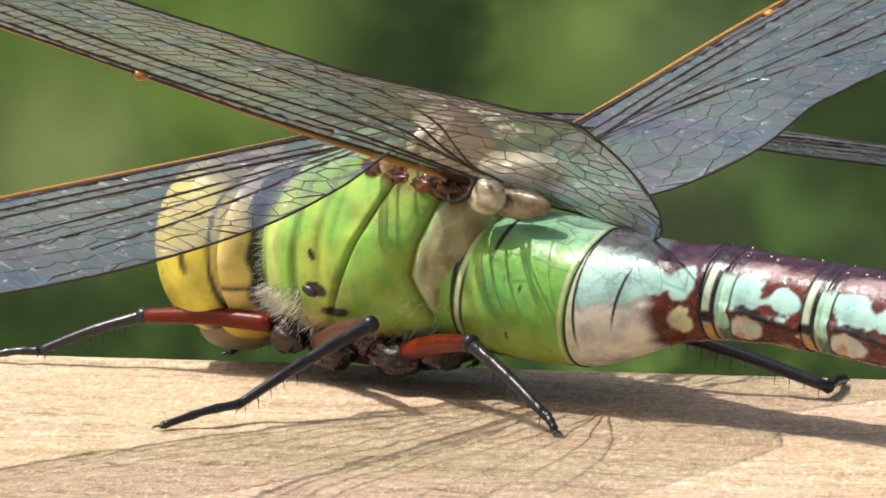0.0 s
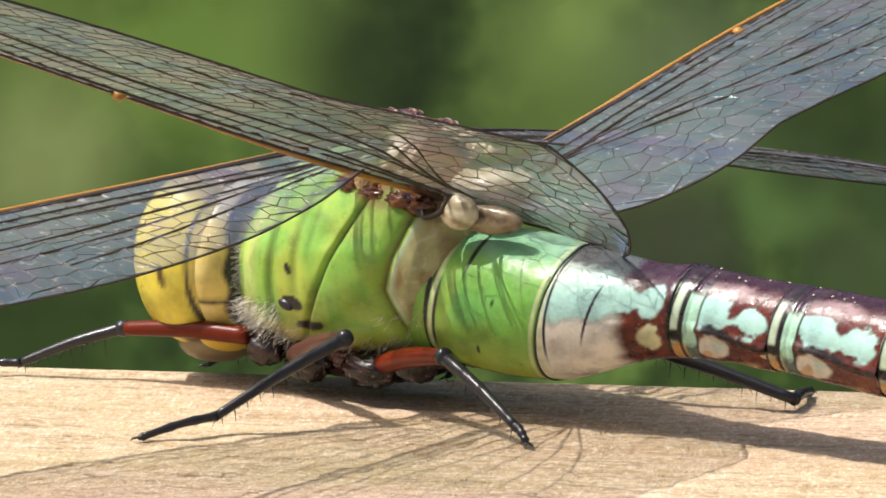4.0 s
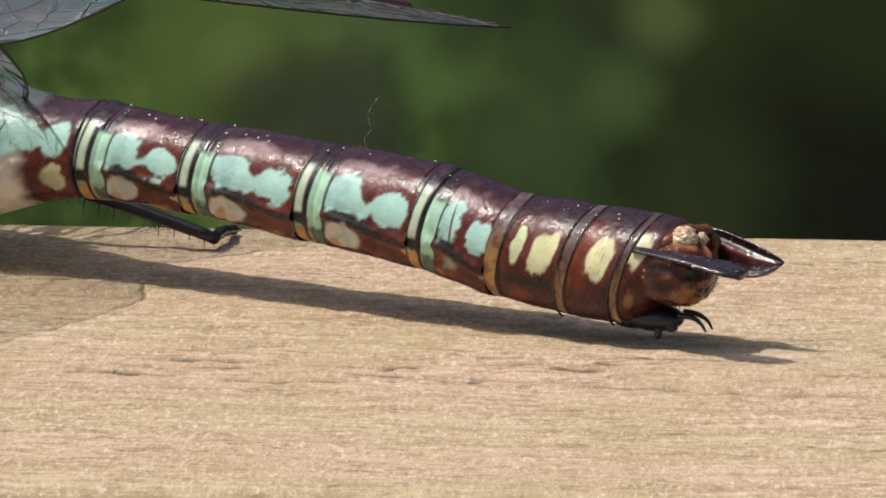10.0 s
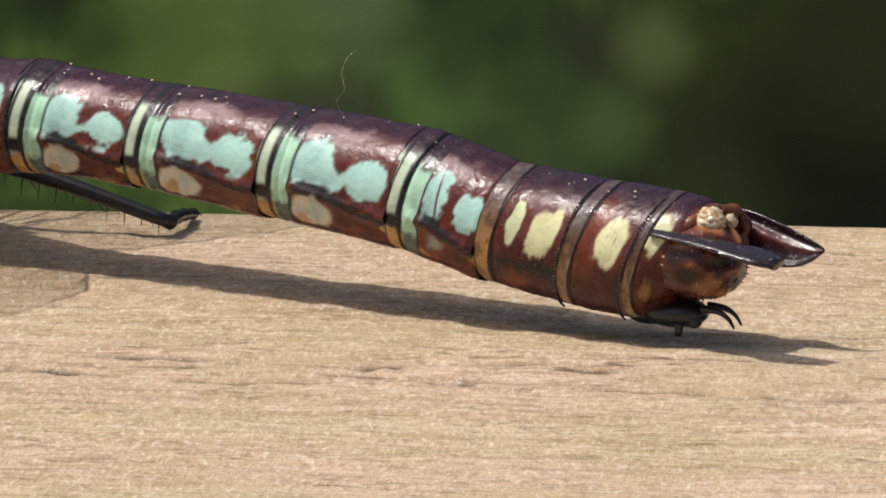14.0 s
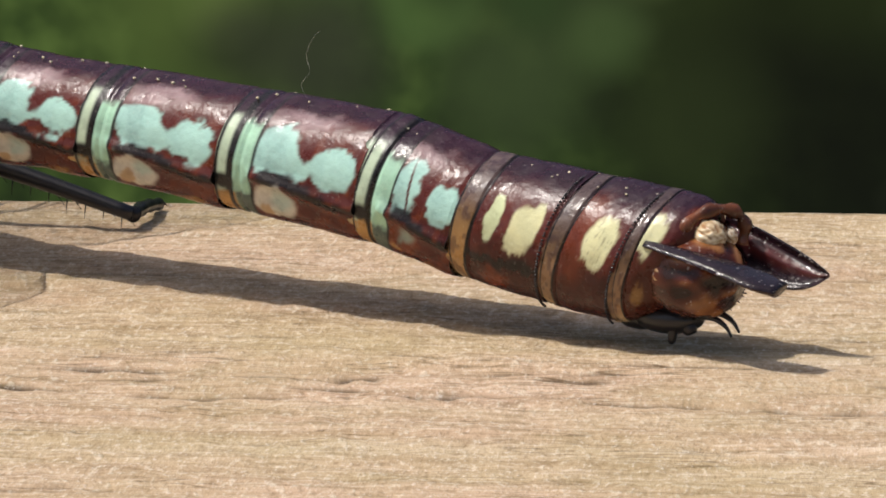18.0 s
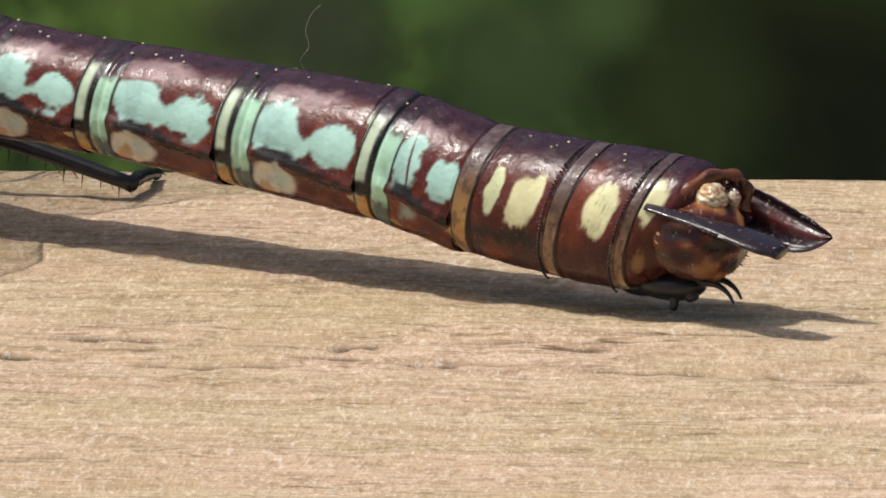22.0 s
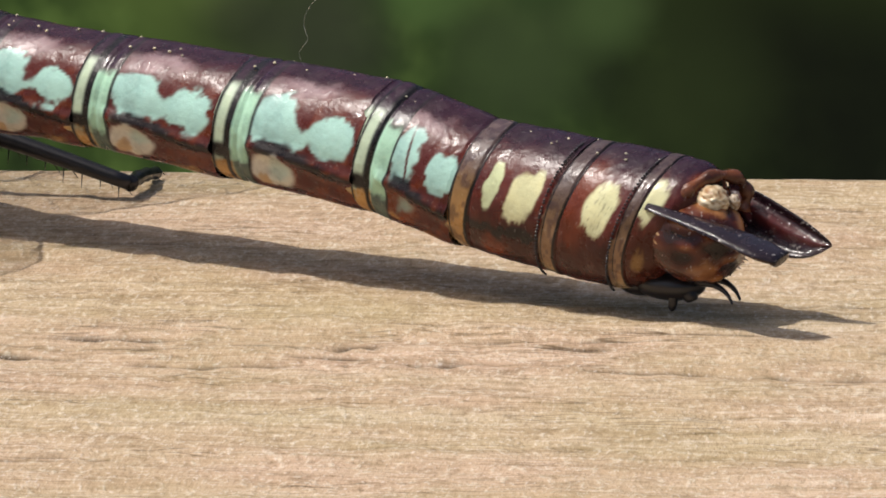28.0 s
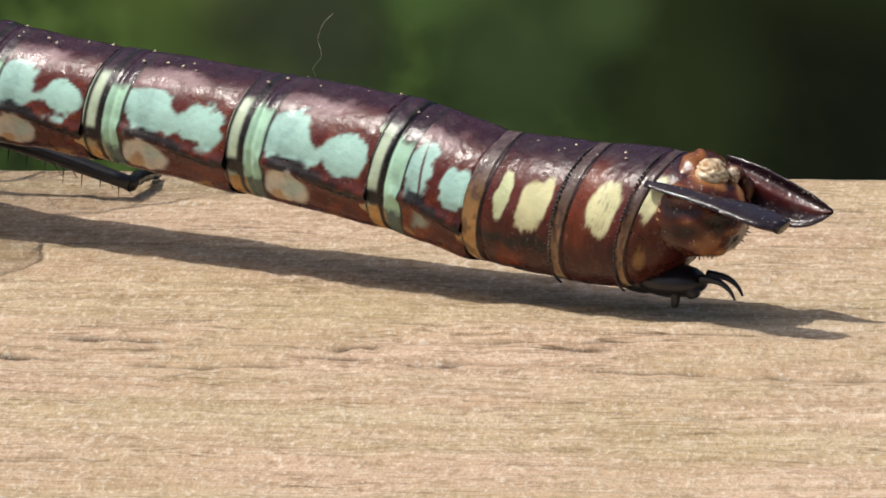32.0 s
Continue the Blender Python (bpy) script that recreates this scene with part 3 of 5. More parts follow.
        line = np.abs(vnoise(u * 24, th / 4.5, 91) - 0.5)
        c = lay(c, 0.45 * patch(uu, tt, 0.66, 17, 0.2, 22, 0.2) * (1 - step(0.0, 0.05, line)), DARK)
    if k == 10:
        c = lay(c, 0.5 * step(30, 0, tt), RUST * 0.5)
        c = lay(c, patch(uu, tt, 0.36, 30, 0.20, 20, 0.2), CREAM * 0.95)
        c = lay(c, patch(uu, tt, 0.45, -28, 0.10, 9, 0.5), OCHRE * 0.6)
    edge = 0.19 + 0.03 * np.sin(np.radians(th) * 2.0)
    band = 1 - step(edge, edge + 0.02, u)
    c = lay(c, band * step(62, 40, th), np.array((0.36, 0.20, 0.075) if k == 8 else (0.22, 0.13, 0.070)) * (0.45 + 0.85 * step(25, -30, th))[..., None])
    c = lay(c, 0.9 * band * step(5, 40, th), np.array((0.105, 0.072, 0.068)))
    c = lay(c, 0.7 * band * step(-42, -60, th), np.array((0.50, 0.40, 0.25)))
    c = lay(c, 0.5 * band * step(0.55, 0.7, n2), DARK)
    for u0, wd in ((0.004, 0.008), (edge + 0.012, 0.010)):
        c = lay(c, 1 - step(wd, wd + 0.012, np.abs(u - u0)), BLACK)
    c = lay(c, 0.75 * patch(uu, th, 0.8, 80, 0.45, 34, 0.5), DARK * 0.8)
    if k == 10:
        c = lay(c, 0.8 * step(0.72, 0.95, uu), MAROON * 0.7)
        c = lay(c, 0.7 * patch(uu, th, 0.9, 62, 0.2, 12, 0.6), RUST * 1.6)
    return c


SEGMENTS, TAIL_PARTS, MOVING_WINGS = [], [], []


def build_abdomen():
    for k in range(1, 11):
        (s0, z0, r0), (s1, z1, r1) = JOINTS[k - 1], JOINTS[k]
        nu, nv = (26 if k == 1 else 96), 150
        nu += 3
        u = np.concatenate([[-0.085, -0.05, -0.015] if k > 1 else [-0.03, -0.02, -0.01], np.linspace(0, 1, nu - 3)])[:, None] * np.ones((1, nv))
        ph = np.linspace(0, 2 * math.pi, nv, endpoint=False)[None, :] * np.ones((nu, 1))
        bulge = {1: 0.05, 2: 0.22, 3: -0.10, 4: -0.06, 10: 0.12}.get(k, 0.03)
        r = r0 + (r1 - r0) * u + bulge * np.sin(math.pi * np.clip(u, 0, 1))
        if k == 10:
            r = r - 0.35 * step(0.6, 1.0, u) ** 2
        if k == 3:
            r = r0 + (r1 - r0) * step(-0.1, 0.85, u)
        # the collar at the front is tucked in, the rear lip flares over the next segment
        r = r * (1 - 0.006 * (1 - step(0.0, 0.03, u)) - 0.02 * (u < 0)) - 0.03 * step(0.955, 1.0, u) * (k > 2)
        r = r - 0.06 * np.exp(-(((u - (0.18 if 3 < k < 8 else 0.22)) / 0.018) ** 2)) * (k > 3)
        th = np.degrees(np.arcsin(np.sin(ph)))
        cy, cz = np.cos(ph), np.sin(ph)
        keel = 0.05 * np.exp(-(((th - 90) / 14) ** 2)) + (0.10 * np.exp(-(((th + 4 + 15 * u) / 5.5) ** 2)) - 0.045 * np.exp(-(((th + 22 + 15 * u) / 9) ** 2))) * step(0.2, 0.3, u) * (k > 3) * (k < 8)
        flat = 1 - 0.05 * np.exp(-(((th + 90) / 28) ** 2))
        lump = 0.045 * (vnoise(u * 5 + k * 9, ph * 2.2, 4) - 0.5) + 0.02 * (vnoise(u * 16 + k * 9, ph * 7, 6) - 0.5)
        lip = 0.085 * step(0.55, 0.97, u) * step(-15, -60, th) * (3 < k < 8)
        rr = (r * (1 + keel) + lump) * flat + lip
        tilt = math.atan2(z1 - z0, s1 - s0)
        lean0, lean1 = {8: (0.0, 0.10), 9: (0.10, 0.20), 10: (0.20, 0.32)}.get(k, (0.0, 0.0))
        x = s0 + (s1 - s0) * u + rr * cz * (0.15 - 0.5 * np.sin(tilt) + lean0 + (lean1 - lean0) * np.clip(u, 0, 1)) * (1 if k > 1 else 0.6)
        y = -rr * cy * (0.97 if k > 3 else 1.0)
        zc = z0 + (z1 - z0) * u
        z = zc + rr * cz
        v = np.stack([x, y, z], -1).reshape(-1, 3)
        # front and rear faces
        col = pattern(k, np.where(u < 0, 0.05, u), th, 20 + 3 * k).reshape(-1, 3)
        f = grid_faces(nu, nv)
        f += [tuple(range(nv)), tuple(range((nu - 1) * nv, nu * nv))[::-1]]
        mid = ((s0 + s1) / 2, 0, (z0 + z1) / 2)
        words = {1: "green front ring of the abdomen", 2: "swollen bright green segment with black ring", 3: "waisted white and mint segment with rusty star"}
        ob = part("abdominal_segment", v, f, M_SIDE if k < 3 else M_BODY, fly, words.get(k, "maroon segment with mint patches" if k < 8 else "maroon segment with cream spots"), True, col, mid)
        SEGMENTS.append((k, ob, mid))


build_abdomen()


def lumpy(c, r, amp, freq, tones, seed, nu=44, nv=64):
    """A soft body with folds; pigment runs from the first tone in the hollows to the last on the knobs."""
    v, f = ball(c, r, nu, nv)
    v = np.array(v)
    d = (v - np.array(c)) / np.array(r)
    n = 0.55 * vnoise(d[:, 0] * freq + d[:, 2] * 2.1 * freq + 9, d[:, 1] * freq + seed, seed) + 0.45 * vnoise(d[:, 2] * freq * 2.3 + 5, d[:, 1] * freq * 2.3 + d[:, 0] * 3 + seed, seed + 5)
    v = v + d * (amp * (n - 0.5))[:, None]
    t = np.array(tones)
    q = np.clip((n - 0.28) / 0.44, 0, 0.999) * (len(t) - 1)
    i = q.astype(int)
    col = t[i] * (1 - (q - i))[:, None] + t[np.minimum(i + 1, len(t) - 1)] * (q - i)[:, None]
    return v, f, col


RUSTS = [(0.010, 0.005, 0.004), (0.045, 0.012, 0.006), (0.12, 0.030, 0.008), (0.24, 0.085, 0.025)]
PALES = [(0.10, 0.04, 0.015), (0.38, 0.22, 0.10), (0.70, 0.56, 0.36), (0.80, 0.72, 0.55)]


def build_tail_end(seg, mid):
    """Appendages, end plates and ovipositor, carried by the last segment."""
    def put(name, vf, mat, label=""):
        v = np.asarray(vf[0], float) - np.asarray(mid)
        return part(name, v, vf[1], mat, seg, label)

    def blade(base, tip, wide, width, thick):
        base, tip, wide = Vector(base), Vector(tip), Vector(wide).normalized()
        d = tip - base
        nrm = d.cross(wide).normalized()
        wide = nrm.cross(d).normalized()
        n, m = 26, 17
        up, lo = [], []
        for i in range(n):
            t = i / (n - 1)
            w = width * (0.22 + 0.78 * t ** 0.9) * max(0.35, 1 - t ** 9) ** 0.5
            for j in range(m):
                q = 2 * j / (m - 1) - 1
                c = base + d * t + wide * (q * w / 2) + nrm * (0.10 * math.sin(math.pi * t))
                ridge = 0.10 * math.exp(-((q * 2.6) ** 2)) * (1 - t) + 0.05 * math.sin(5 * t + 3 * q)
                edge = math.sqrt(max(0, 1 - q * q))
                deep = thick * (0.6 + 0.5 * t)
                up.append(tuple(c + nrm * (deep * (edge * 0.5 + ridge))))
                lo.append(tuple(c - nrm * deep * 0.5 * edge))
        k = len(up)
        f = grid_faces(n, m, False)
        f2 = [tuple(i + k for i in q[::-1]) for q in f]
        rim = []
        for i in range(n - 1):
            rim += [(i * m, (i + 1) * m, (i + 1) * m + k, i * m + k), (i * m + m - 1, i * m + m - 1 + k, (i + 1) * m + m - 1 + k, (i + 1) * m + m - 1)]
        for j in range(m - 1):
            rim += [(j, j + k, j + 1 + k, j + 1), ((n - 1) * m + j, (n - 1) * m + j + 1, (n - 1) * m + j + 1 + k, (n - 1) * m + j + k)]
        return up + lo, f + f2 + rim

    def lowered(vf, drop=0.22):
        return [(x + 0.25, y, z - drop) for x, y, z in vf[0]], vf[1]

    def put_wet(name, vfc, label=""):
        ob = part(name, vfc[0] - np.asarray(mid), vfc[1], M_WET, seg, label, True, vfc[2])
        if name != "hood":
            TAIL_PARTS.append(ob)
        return ob

    def leaf(top, low, n=40, m=25):
        """A hollow leaf between an upper and a lower edge, with a maroon ridge along its trough."""
        a, c = bowed(top, 12), bowed(low, 12)
        face = Vector((0.49, -0.85, 0.18))
        front, back, tint = [], [], []
        for i in range(n):
            t = i / (n - 1)
            p, q = (Vector([float(np.interp(t * (len(e) - 1), range(len(e)), [x[k] for x in e])) for k in range(3)]) for e in (a, c))
            for j in range(m):
                w = 2 * j / (m - 1) - 1
                mid_line = 0.30 - 0.35 * t
                ridge = math.exp(-(((w - mid_line) / 0.30) ** 2)) * (1 - 0.6 * t)
                bulk = math.sin(math.pi * min(1, max(0.02, 0.5 + 0.5 * w))) ** 0.5 * min(1, 6 * (1 - t) + 0.15)
                rim = math.exp(-(((abs(w) - 0.86) / 0.13) ** 2))
                o = p * (0.5 + w / 2) + q * (0.5 - w / 2)
                front.append(tuple(o + face * (0.10 * rim + 0.20 * ridge - 0.16 * bulk + 0.03 * math.sin(7 * t + 5 * w))))
                back.append(tuple(o - face * (0.34 * bulk + 0.02)))
                tint.append(tuple(np.array((0.016, 0.008, 0.012)) * (1 - ridge) + np.array((0.11, 0.022, 0.020)) * ridge))
        k = len(front)
        f = grid_faces(n, m, False)
        g = [tuple(x + k for x in q[::-1]) for q in f]
        for i in range(n - 1):
            g += [(i * m, (i + 1) * m, (i + 1) * m + k, i * m + k), (i * m + m - 1, i * m + m - 1 + k, (i + 1) * m + m - 1 + k, (i + 1) * m + m - 1)]
        for j in range(m - 1):
            g += [(j, j + k, j + 1 + k, j + 1), ((n - 1) * m + j, (n - 1) * m + j + 1, (n - 1) * m + j + 1 + k, (n - 1) * m + j + k)]
        return np.array(front + back), f + g, np.array(tint + [(0.016, 0.008, 0.010)] * k)

    put_wet("cercus", leaf([(44.9, 1.3, 4.28), (46.0, 1.32, 4.02), (47.05, 1.3, 3.62), (47.9, 1.25, 3.26), (48.45, 1.18, 2.98), (48.78, 1.1, 2.80), (48.84, 1.08, 2.72)],
                           [(45.3, 0.7, 2.80), (46.2, 0.7, 2.45), (47.2, 0.75, 2.20), (47.9, 0.80, 2.20), (48.4, 0.88, 2.36), (48.74, 1.0, 2.58), (48.86, 1.06, 2.68)]), "wet purple-black leaf-shaped tail appendage with maroon trough")
    v, f = blade((43.8, -1.85, 3.74), (48.5, -1.50, 2.62), (-0.50, 0.80, 0.24), 1.75, 0.34)
    low = np.array([i < len(v) // 2 for i in range(len(v))])
    put_wet("cercus", (np.array(v), f, np.where(low[:, None], np.array((0.018, 0.011, 0.016)), np.array((0.045, 0.018, 0.010)))), "wet violet-black tail appendage seen along its edge")
    amber = [(0.008, 0.003, 0.003), (0.028, 0.007, 0.004), (0.060, 0.012, 0.006), (0.10, 0.022, 0.008), (0.30, 0.13, 0.045)]
    put_wet("end_plate", lumpy((44.85, -0.42, 2.62), (1.62, 1.62, 1.36), 0.26, 1.7, amber, 3, 56, 80), "wet rusty brown rounded end plate with amber spots")
    put_wet("end_plate", lumpy((44.6, 0.15, 3.35), (0.85, 1.30, 1.22), 0.18, 1.9, RUSTS, 8), "dark brown folded end of the body")
    put_wet("anal_lobe", lumpy((45.42, -0.55, 3.95), (0.52, 0.55, 0.50), 0.14, 3.4, [(0.34, 0.18, 0.08), (0.60, 0.46, 0.28), (0.72, 0.62, 0.44)], 12), "pale moist tissue between the appendages")
    put_wet("anal_lobe", lumpy((45.85, 0.05, 3.85), (0.2, 0.2, 0.28), 0.04, 2.0, [(0.34, 0.18, 0.08), (0.60, 0.46, 0.30), (0.70, 0.60, 0.46)], 14), "small pale lobe")
    put_wet("end_plate", lumpy((44.25, -1.62, 2.72), (0.36, 0.28, 0.50), 0.16, 2.4, [(0.05, 0.014, 0.008), (0.20, 0.08, 0.03), (0.50, 0.34, 0.17)], 17), "amber plate beside the end")
    arc = bowed([(44.4, -1.5, 3.4), (44.65, -1.25, 3.95), (45.0, -0.8, 4.42), (45.4, -0.1, 4.62), (45.75, 0.5, 4.45), (45.9, 0.8, 4.0), (45.85, 0.7, 3.4)], 6)
    v, f = tube(arc, [0.21 + 0.05 * math.sin(0.9 * i) for i in range(len(arc))], 14)
    warm = vnoise(np.array(v)[:, 0] * 3, np.array(v)[:, 2] * 3, 19)[:, None]
    put_wet("hood", (np.array(v), f, np.array((0.030, 0.009, 0.006)) * (1 - warm) + np.array((0.26, 0.085, 0.035)) * warm), "brown curled rim over the opening")
    for i in range(22):
        a = radians(-100 + 4.4 * i)
        d = Vector((0.86 * math.cos(a) * 1.62 - 0.09 * math.sin(a), 0.5 * math.cos(a) * 1.62 + 0.15 * math.sin(a), 1.32 * math.sin(a)))
        p = Vector((44.85, -0.42, 2.62)) + d * 0.97
        TAIL_PARTS.append(put("tooth", tube([p, p + d * (0.07 + 0.03 * (i % 3))], [0.05, 0.008], 5), M_BLACK))
    put("ovipositor", lowered(joined([ball((43.4, -0.1, 1.2), (1.25, 0.85, 0.55), 14, 20), tube(bowed([(43.7, -0.5, 1.2), (43.8, -0.55, 0.8), (43.75, -0.55, 0.42)], 5), [0.2, 0.19, 0.18, 0.17, 0.16, 0.16, 0.15, 0.15, 0.14, 0.13, 0.08], 8), tube(bowed([(44.1, -0.3, 1.3), (44.3, -0.35, 0.95), (44.4, -0.35, 0.75)], 5), [0.3, 0.3, 0.29, 0.28, 0.27, 0.26, 0.25, 0.24, 0.22, 0.2, 0.12], 10), ball((42.3, 0.1, 1.1), (0.9, 0.8, 0.45), 10, 14)])), M_BLACK, "black ovipositor pressed to the wood")
    for y, b in ((-0.4, 0.0), (0.35, -0.15)):
        pts = bowed([(44.6 + b, y, 1.5), (45.25 + b, y, 1.45), (45.68 + b, y - 0.02, 1.22), (45.9 + b, y - 0.04, 0.92)], 6)
        put("stylus", lowered(tube(pts, list(np.linspace(0.14, 0.04, len(pts))), 8), 0.3), M_BLACK, "thin black curved stylus")


# ---- thorax ----
SECT = [(-7.1, 0.9, 4.6, 7.2), (-6.6, 2.6, 3.2, 9.0), (-5.2, 3.35, 2.2, 10.4), (-3.4, 4.05, 1.8, 11.4), (-1.2, 4.32, 1.7, 12.2), (0.6, 4.25, 1.7, 12.8), (2.2, 4.0, 1.9, 12.6), (3.7, 3.5, 2.3, 11.0), (4.7, 2.6, 3.2, 9.6), (5.1, 1.1, 4.8, 8.0)]


def build_thorax():
    nu, nv = 230, 250
    tab = np.array(SECT)
    q = np.linspace(0, 1, nu)
    s = tab[0, 0] + (tab[-1, 0] - tab[0, 0]) * (0.5 - 0.5 * np.cos(math.pi * q)) * 0.6 + (tab[-1, 0] - tab[0, 0]) * q * 0.4
    w, zb, zt = (np.interp(s, tab[:, 0], tab[:, i]) for i in (1, 2, 3))
    for _ in range(3):
        for a in (w, zb, zt):
            a[1:-1] = 0.25 * a[:-2] + 0.5 * a[1:-1] + 0.25 * a[2:]
    ph = np.linspace(0, 2 * math.pi, nv, endpoint=False)[None, :]
    S = s[:, None] + 0 * ph
    Z = (zb + zt)[:, None] / 2 + (zt - zb)[:, None] / 2 * np.sign(np.sin(ph)) * np.abs(np.sin(ph)) ** 0.9
    tz = (Z - zb[:, None]) / (zt - zb)[:, None]
    Y = -w[:, None] * np.sign(np.cos(ph)) * np.abs(np.cos(ph)) ** 0.85 * (1 - 0.30 * np.clip(tz - 0.5, 0, 1) * 2 * 0.9)
    S = S + 0.20 * (Z - 6.0) - 0.10 * np.clip(Z - 9.0, 0, 9)
    # seams between the side plates, swollen plates and folds
    seam_a = S - (-2.75 + 0.56 * (Z - 2.0))
    seam_b = S - (1.6 + 0.30 * np.abs(Z - 5.5) ** 1.1 + 0.9)
    fold = S - (-3.75 + 0.04 * (Z - 5))
    fold2 = S - (-2.3 + 0.08 * (Z - 5) + 0.03 * (Z - 7) ** 2)
    side = np.abs(Y) / (np.abs(Y).max(axis=1, keepdims=True) + 1e-6)
    groove = 0.30 * np.exp(-((seam_a / 0.16) ** 2)) + 0.28 * np.exp(-((seam_b / 0.18) ** 2)) * (Z > 3) + 0.26 * np.exp(-((fold / 0.26) ** 2)) + 0.17 * np.exp(-((fold2 / 0.26) ** 2)) * step(4.0, 6.0, Z)
    swell = 0.28 * np.exp(-(((seam_a - 1.7) / 1.5) ** 2)) * np.exp(-(((Z - 5.5) / 3.0) ** 2)) + 0.18 * np.exp(-(((fold + 0.9) / 0.9) ** 2))
    lump = 0.09 * (vnoise(S * 0.9, Z * 0.9 + np.sign(Y) * 7, 3) - 0.5)
    Y = Y * (1 + (swell - groove + lump) / 4.2)
    n1, n2 = vnoise(S * 1.3, Z * 1.1, 31), vnoise(S * 4, Z * 4, 33)
    c = np.zeros(S.shape + (3,)) + GREEN
    c = lay(c, 0.55 * step(0.35, 0.8, n1), LIME)
    c = lay(c, 0.30 * step(0.5, 0.9, n2), LIME * 0.8)
    c = lay(c, 0.65 * np.exp(-(((fold + 1.6) / 0.6) ** 2)), CREAM * np.array((0.9, 1.0, 0.6)))
    c = lay(c, 0.65 * patch(S, Z, -2.4, 5.0, 0.9, 1.9, 0.6), YELLOW * np.array((0.75, 0.95, 1.2)))
    c = lay(c, 0.50 * np.exp(-(((seam_a + 0.45) / 0.35) ** 2)), LIME)
    # shade in the side folds painted in as darker green
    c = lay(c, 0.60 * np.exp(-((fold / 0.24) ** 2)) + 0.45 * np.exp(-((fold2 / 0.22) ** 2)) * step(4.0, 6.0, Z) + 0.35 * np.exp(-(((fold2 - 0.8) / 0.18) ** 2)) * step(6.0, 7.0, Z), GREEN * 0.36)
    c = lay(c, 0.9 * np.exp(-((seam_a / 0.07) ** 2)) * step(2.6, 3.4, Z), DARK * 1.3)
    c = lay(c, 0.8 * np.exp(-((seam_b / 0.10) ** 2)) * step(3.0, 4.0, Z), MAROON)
    c = lay(c, 0.8 * step(0.15, 0.6, seam_b) * step(3.2, 4.5, Z), np.array((0.46, 0.40, 0.22)))
    net = np.abs(vnoise(S * 2.4, Z * 1.6, 71) - 0.5)
    rear = step(0.3, 0.7, seam_b) * step(3.6, 4.8, Z)
    c = lay(c, 0.5 * rear * (1 - step(0.0, 0.07, net)), np.array((0.66, 0.60, 0.44)))
    c = lay(c, 0.6 * rear * step(0.5, 0.8, vnoise(S * 1.6, Z * 1.3, 73)), np.array((0.20, 0.10, 0.045)))
    c = lay(c, 0.6 * np.exp(-(((seam_b - 0.38) / 0.12) ** 2)) * step(3.6, 4.8, Z), np.array((0.52, 0.62, 0.50)))
    c = lay(c, 0.75 * step(3.6, 2.6, Z + 0.5 * (n1 - 0.5)) * step(-1.0, 0.2, seam_b + 5.5), np.array((0.36, 0.36, 0.06)))
    c = lay(c, 0.92 * step(2.9, 2.2, Z + 0.5 * (n2 - 0.5)), MAROON * 1.2)
    c = lay(c, 0.9 * step(9.3, 9.9, Z + 0.9 * (n1 - 0.5)) * step(0.2, 0.9, S - 0.4 * (Z - 9)), np.array((0.20, 0.075, 0.03)))
    c = lay(c, 0.8 * step(10.2, 10.8, Z) * step(1.0, 0.2, S - 0.4 * (Z - 9)), GREEN * 0.9)
    c = lay(c, 0.8 * step(11.3, 11.9, Z + 0.8 * (n2 - 0.5)), np.array((0.10, 0.05, 0.03)))
    c = lay(c, patch(S + 0.25 * (Z - 6), Z, -2.55, 6.05, 0.16, 0.30, 0.15), BLACK)
    c = lay(c, patch(S + 0.4 * (Z - 4.4), Z, -2.45, 4.45, 0.60, 0.36, 0.12), BLACK)
    c = lay(c, patch(S - 0.9 * (Z - 3.45), Z, -1.75, 3.45, 0.80, 0.24, 0.12, 3), BLACK)
    c = lay(c, 0.9 * patch(S, Z, -3.6, 2.6, 1.4, 0.8, 0.5), np.array((0.40, 0.36, 0.12)))
    v = np.stack([S, Y, Z], -1).reshape(-1, 3)
    f = grid_faces(nu, nv) + [tuple(range(nv)), tuple(range((nu - 1) * nv, nu * nv))[::-1]]
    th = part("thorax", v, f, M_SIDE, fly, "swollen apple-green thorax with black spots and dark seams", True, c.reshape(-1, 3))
    for sd in (-1, 1):
        part("spiracle", *ball((-2.5, sd * 4.32, 4.42), (0.44, 0.14, 0.22), 10, 16, Euler((0, radians(22), 0))), M_BLACK, th, "shiny black breathing hole")
    # wing hinges: rusty folds, pale bulb and dark struts
    def fold(name, c, r, amp, freq, tones, seed, label):
        v, f, col = lumpy(c, r, amp, freq, tones, seed, 26, 36)
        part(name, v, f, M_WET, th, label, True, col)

    for sd in (-1, 1):
        for i, (cs, cz, rs, rz) in enumerate(((0.2, 10.1, 0.75, 0.5), (1.5, 9.75, 0.9, 0.42), (2.9, 9.5, 0.85, 0.5), (4.0, 9.35, 0.7, 0.5))):
            fold("wing_hinge", (cs, sd * 2.95, cz), (rs, 0.55, rz), 0.4, 2.6, RUSTS, 30 + i, "rusty brown folded plate under the wing")
        fold("wing_hinge", (0.9, sd * 3.1, 10.45), (0.42, 0.4, 0.62), 0.2, 2.0, PALES[1:], 36, "pale yellow hinge lump")
        fold("wing_bulb", (7.1, sd * 2.1, 8.95), (1.9, 0.42, 0.66), 0.05, 1.2, [(0.13, 0.09, 0.055), (0.30, 0.24, 0.15)], 39, "smooth tan plate behind the bulb")
        fold("wing_bulb", (6.0, sd * 2.75, 9.25), (0.98, 0.62, 0.80), 0.05, 1.2, [(0.34, 0.28, 0.18), (0.58, 0.50, 0.34), (0.66, 0.60, 0.46)], 38, "smooth pale bulb behind the hind wing")
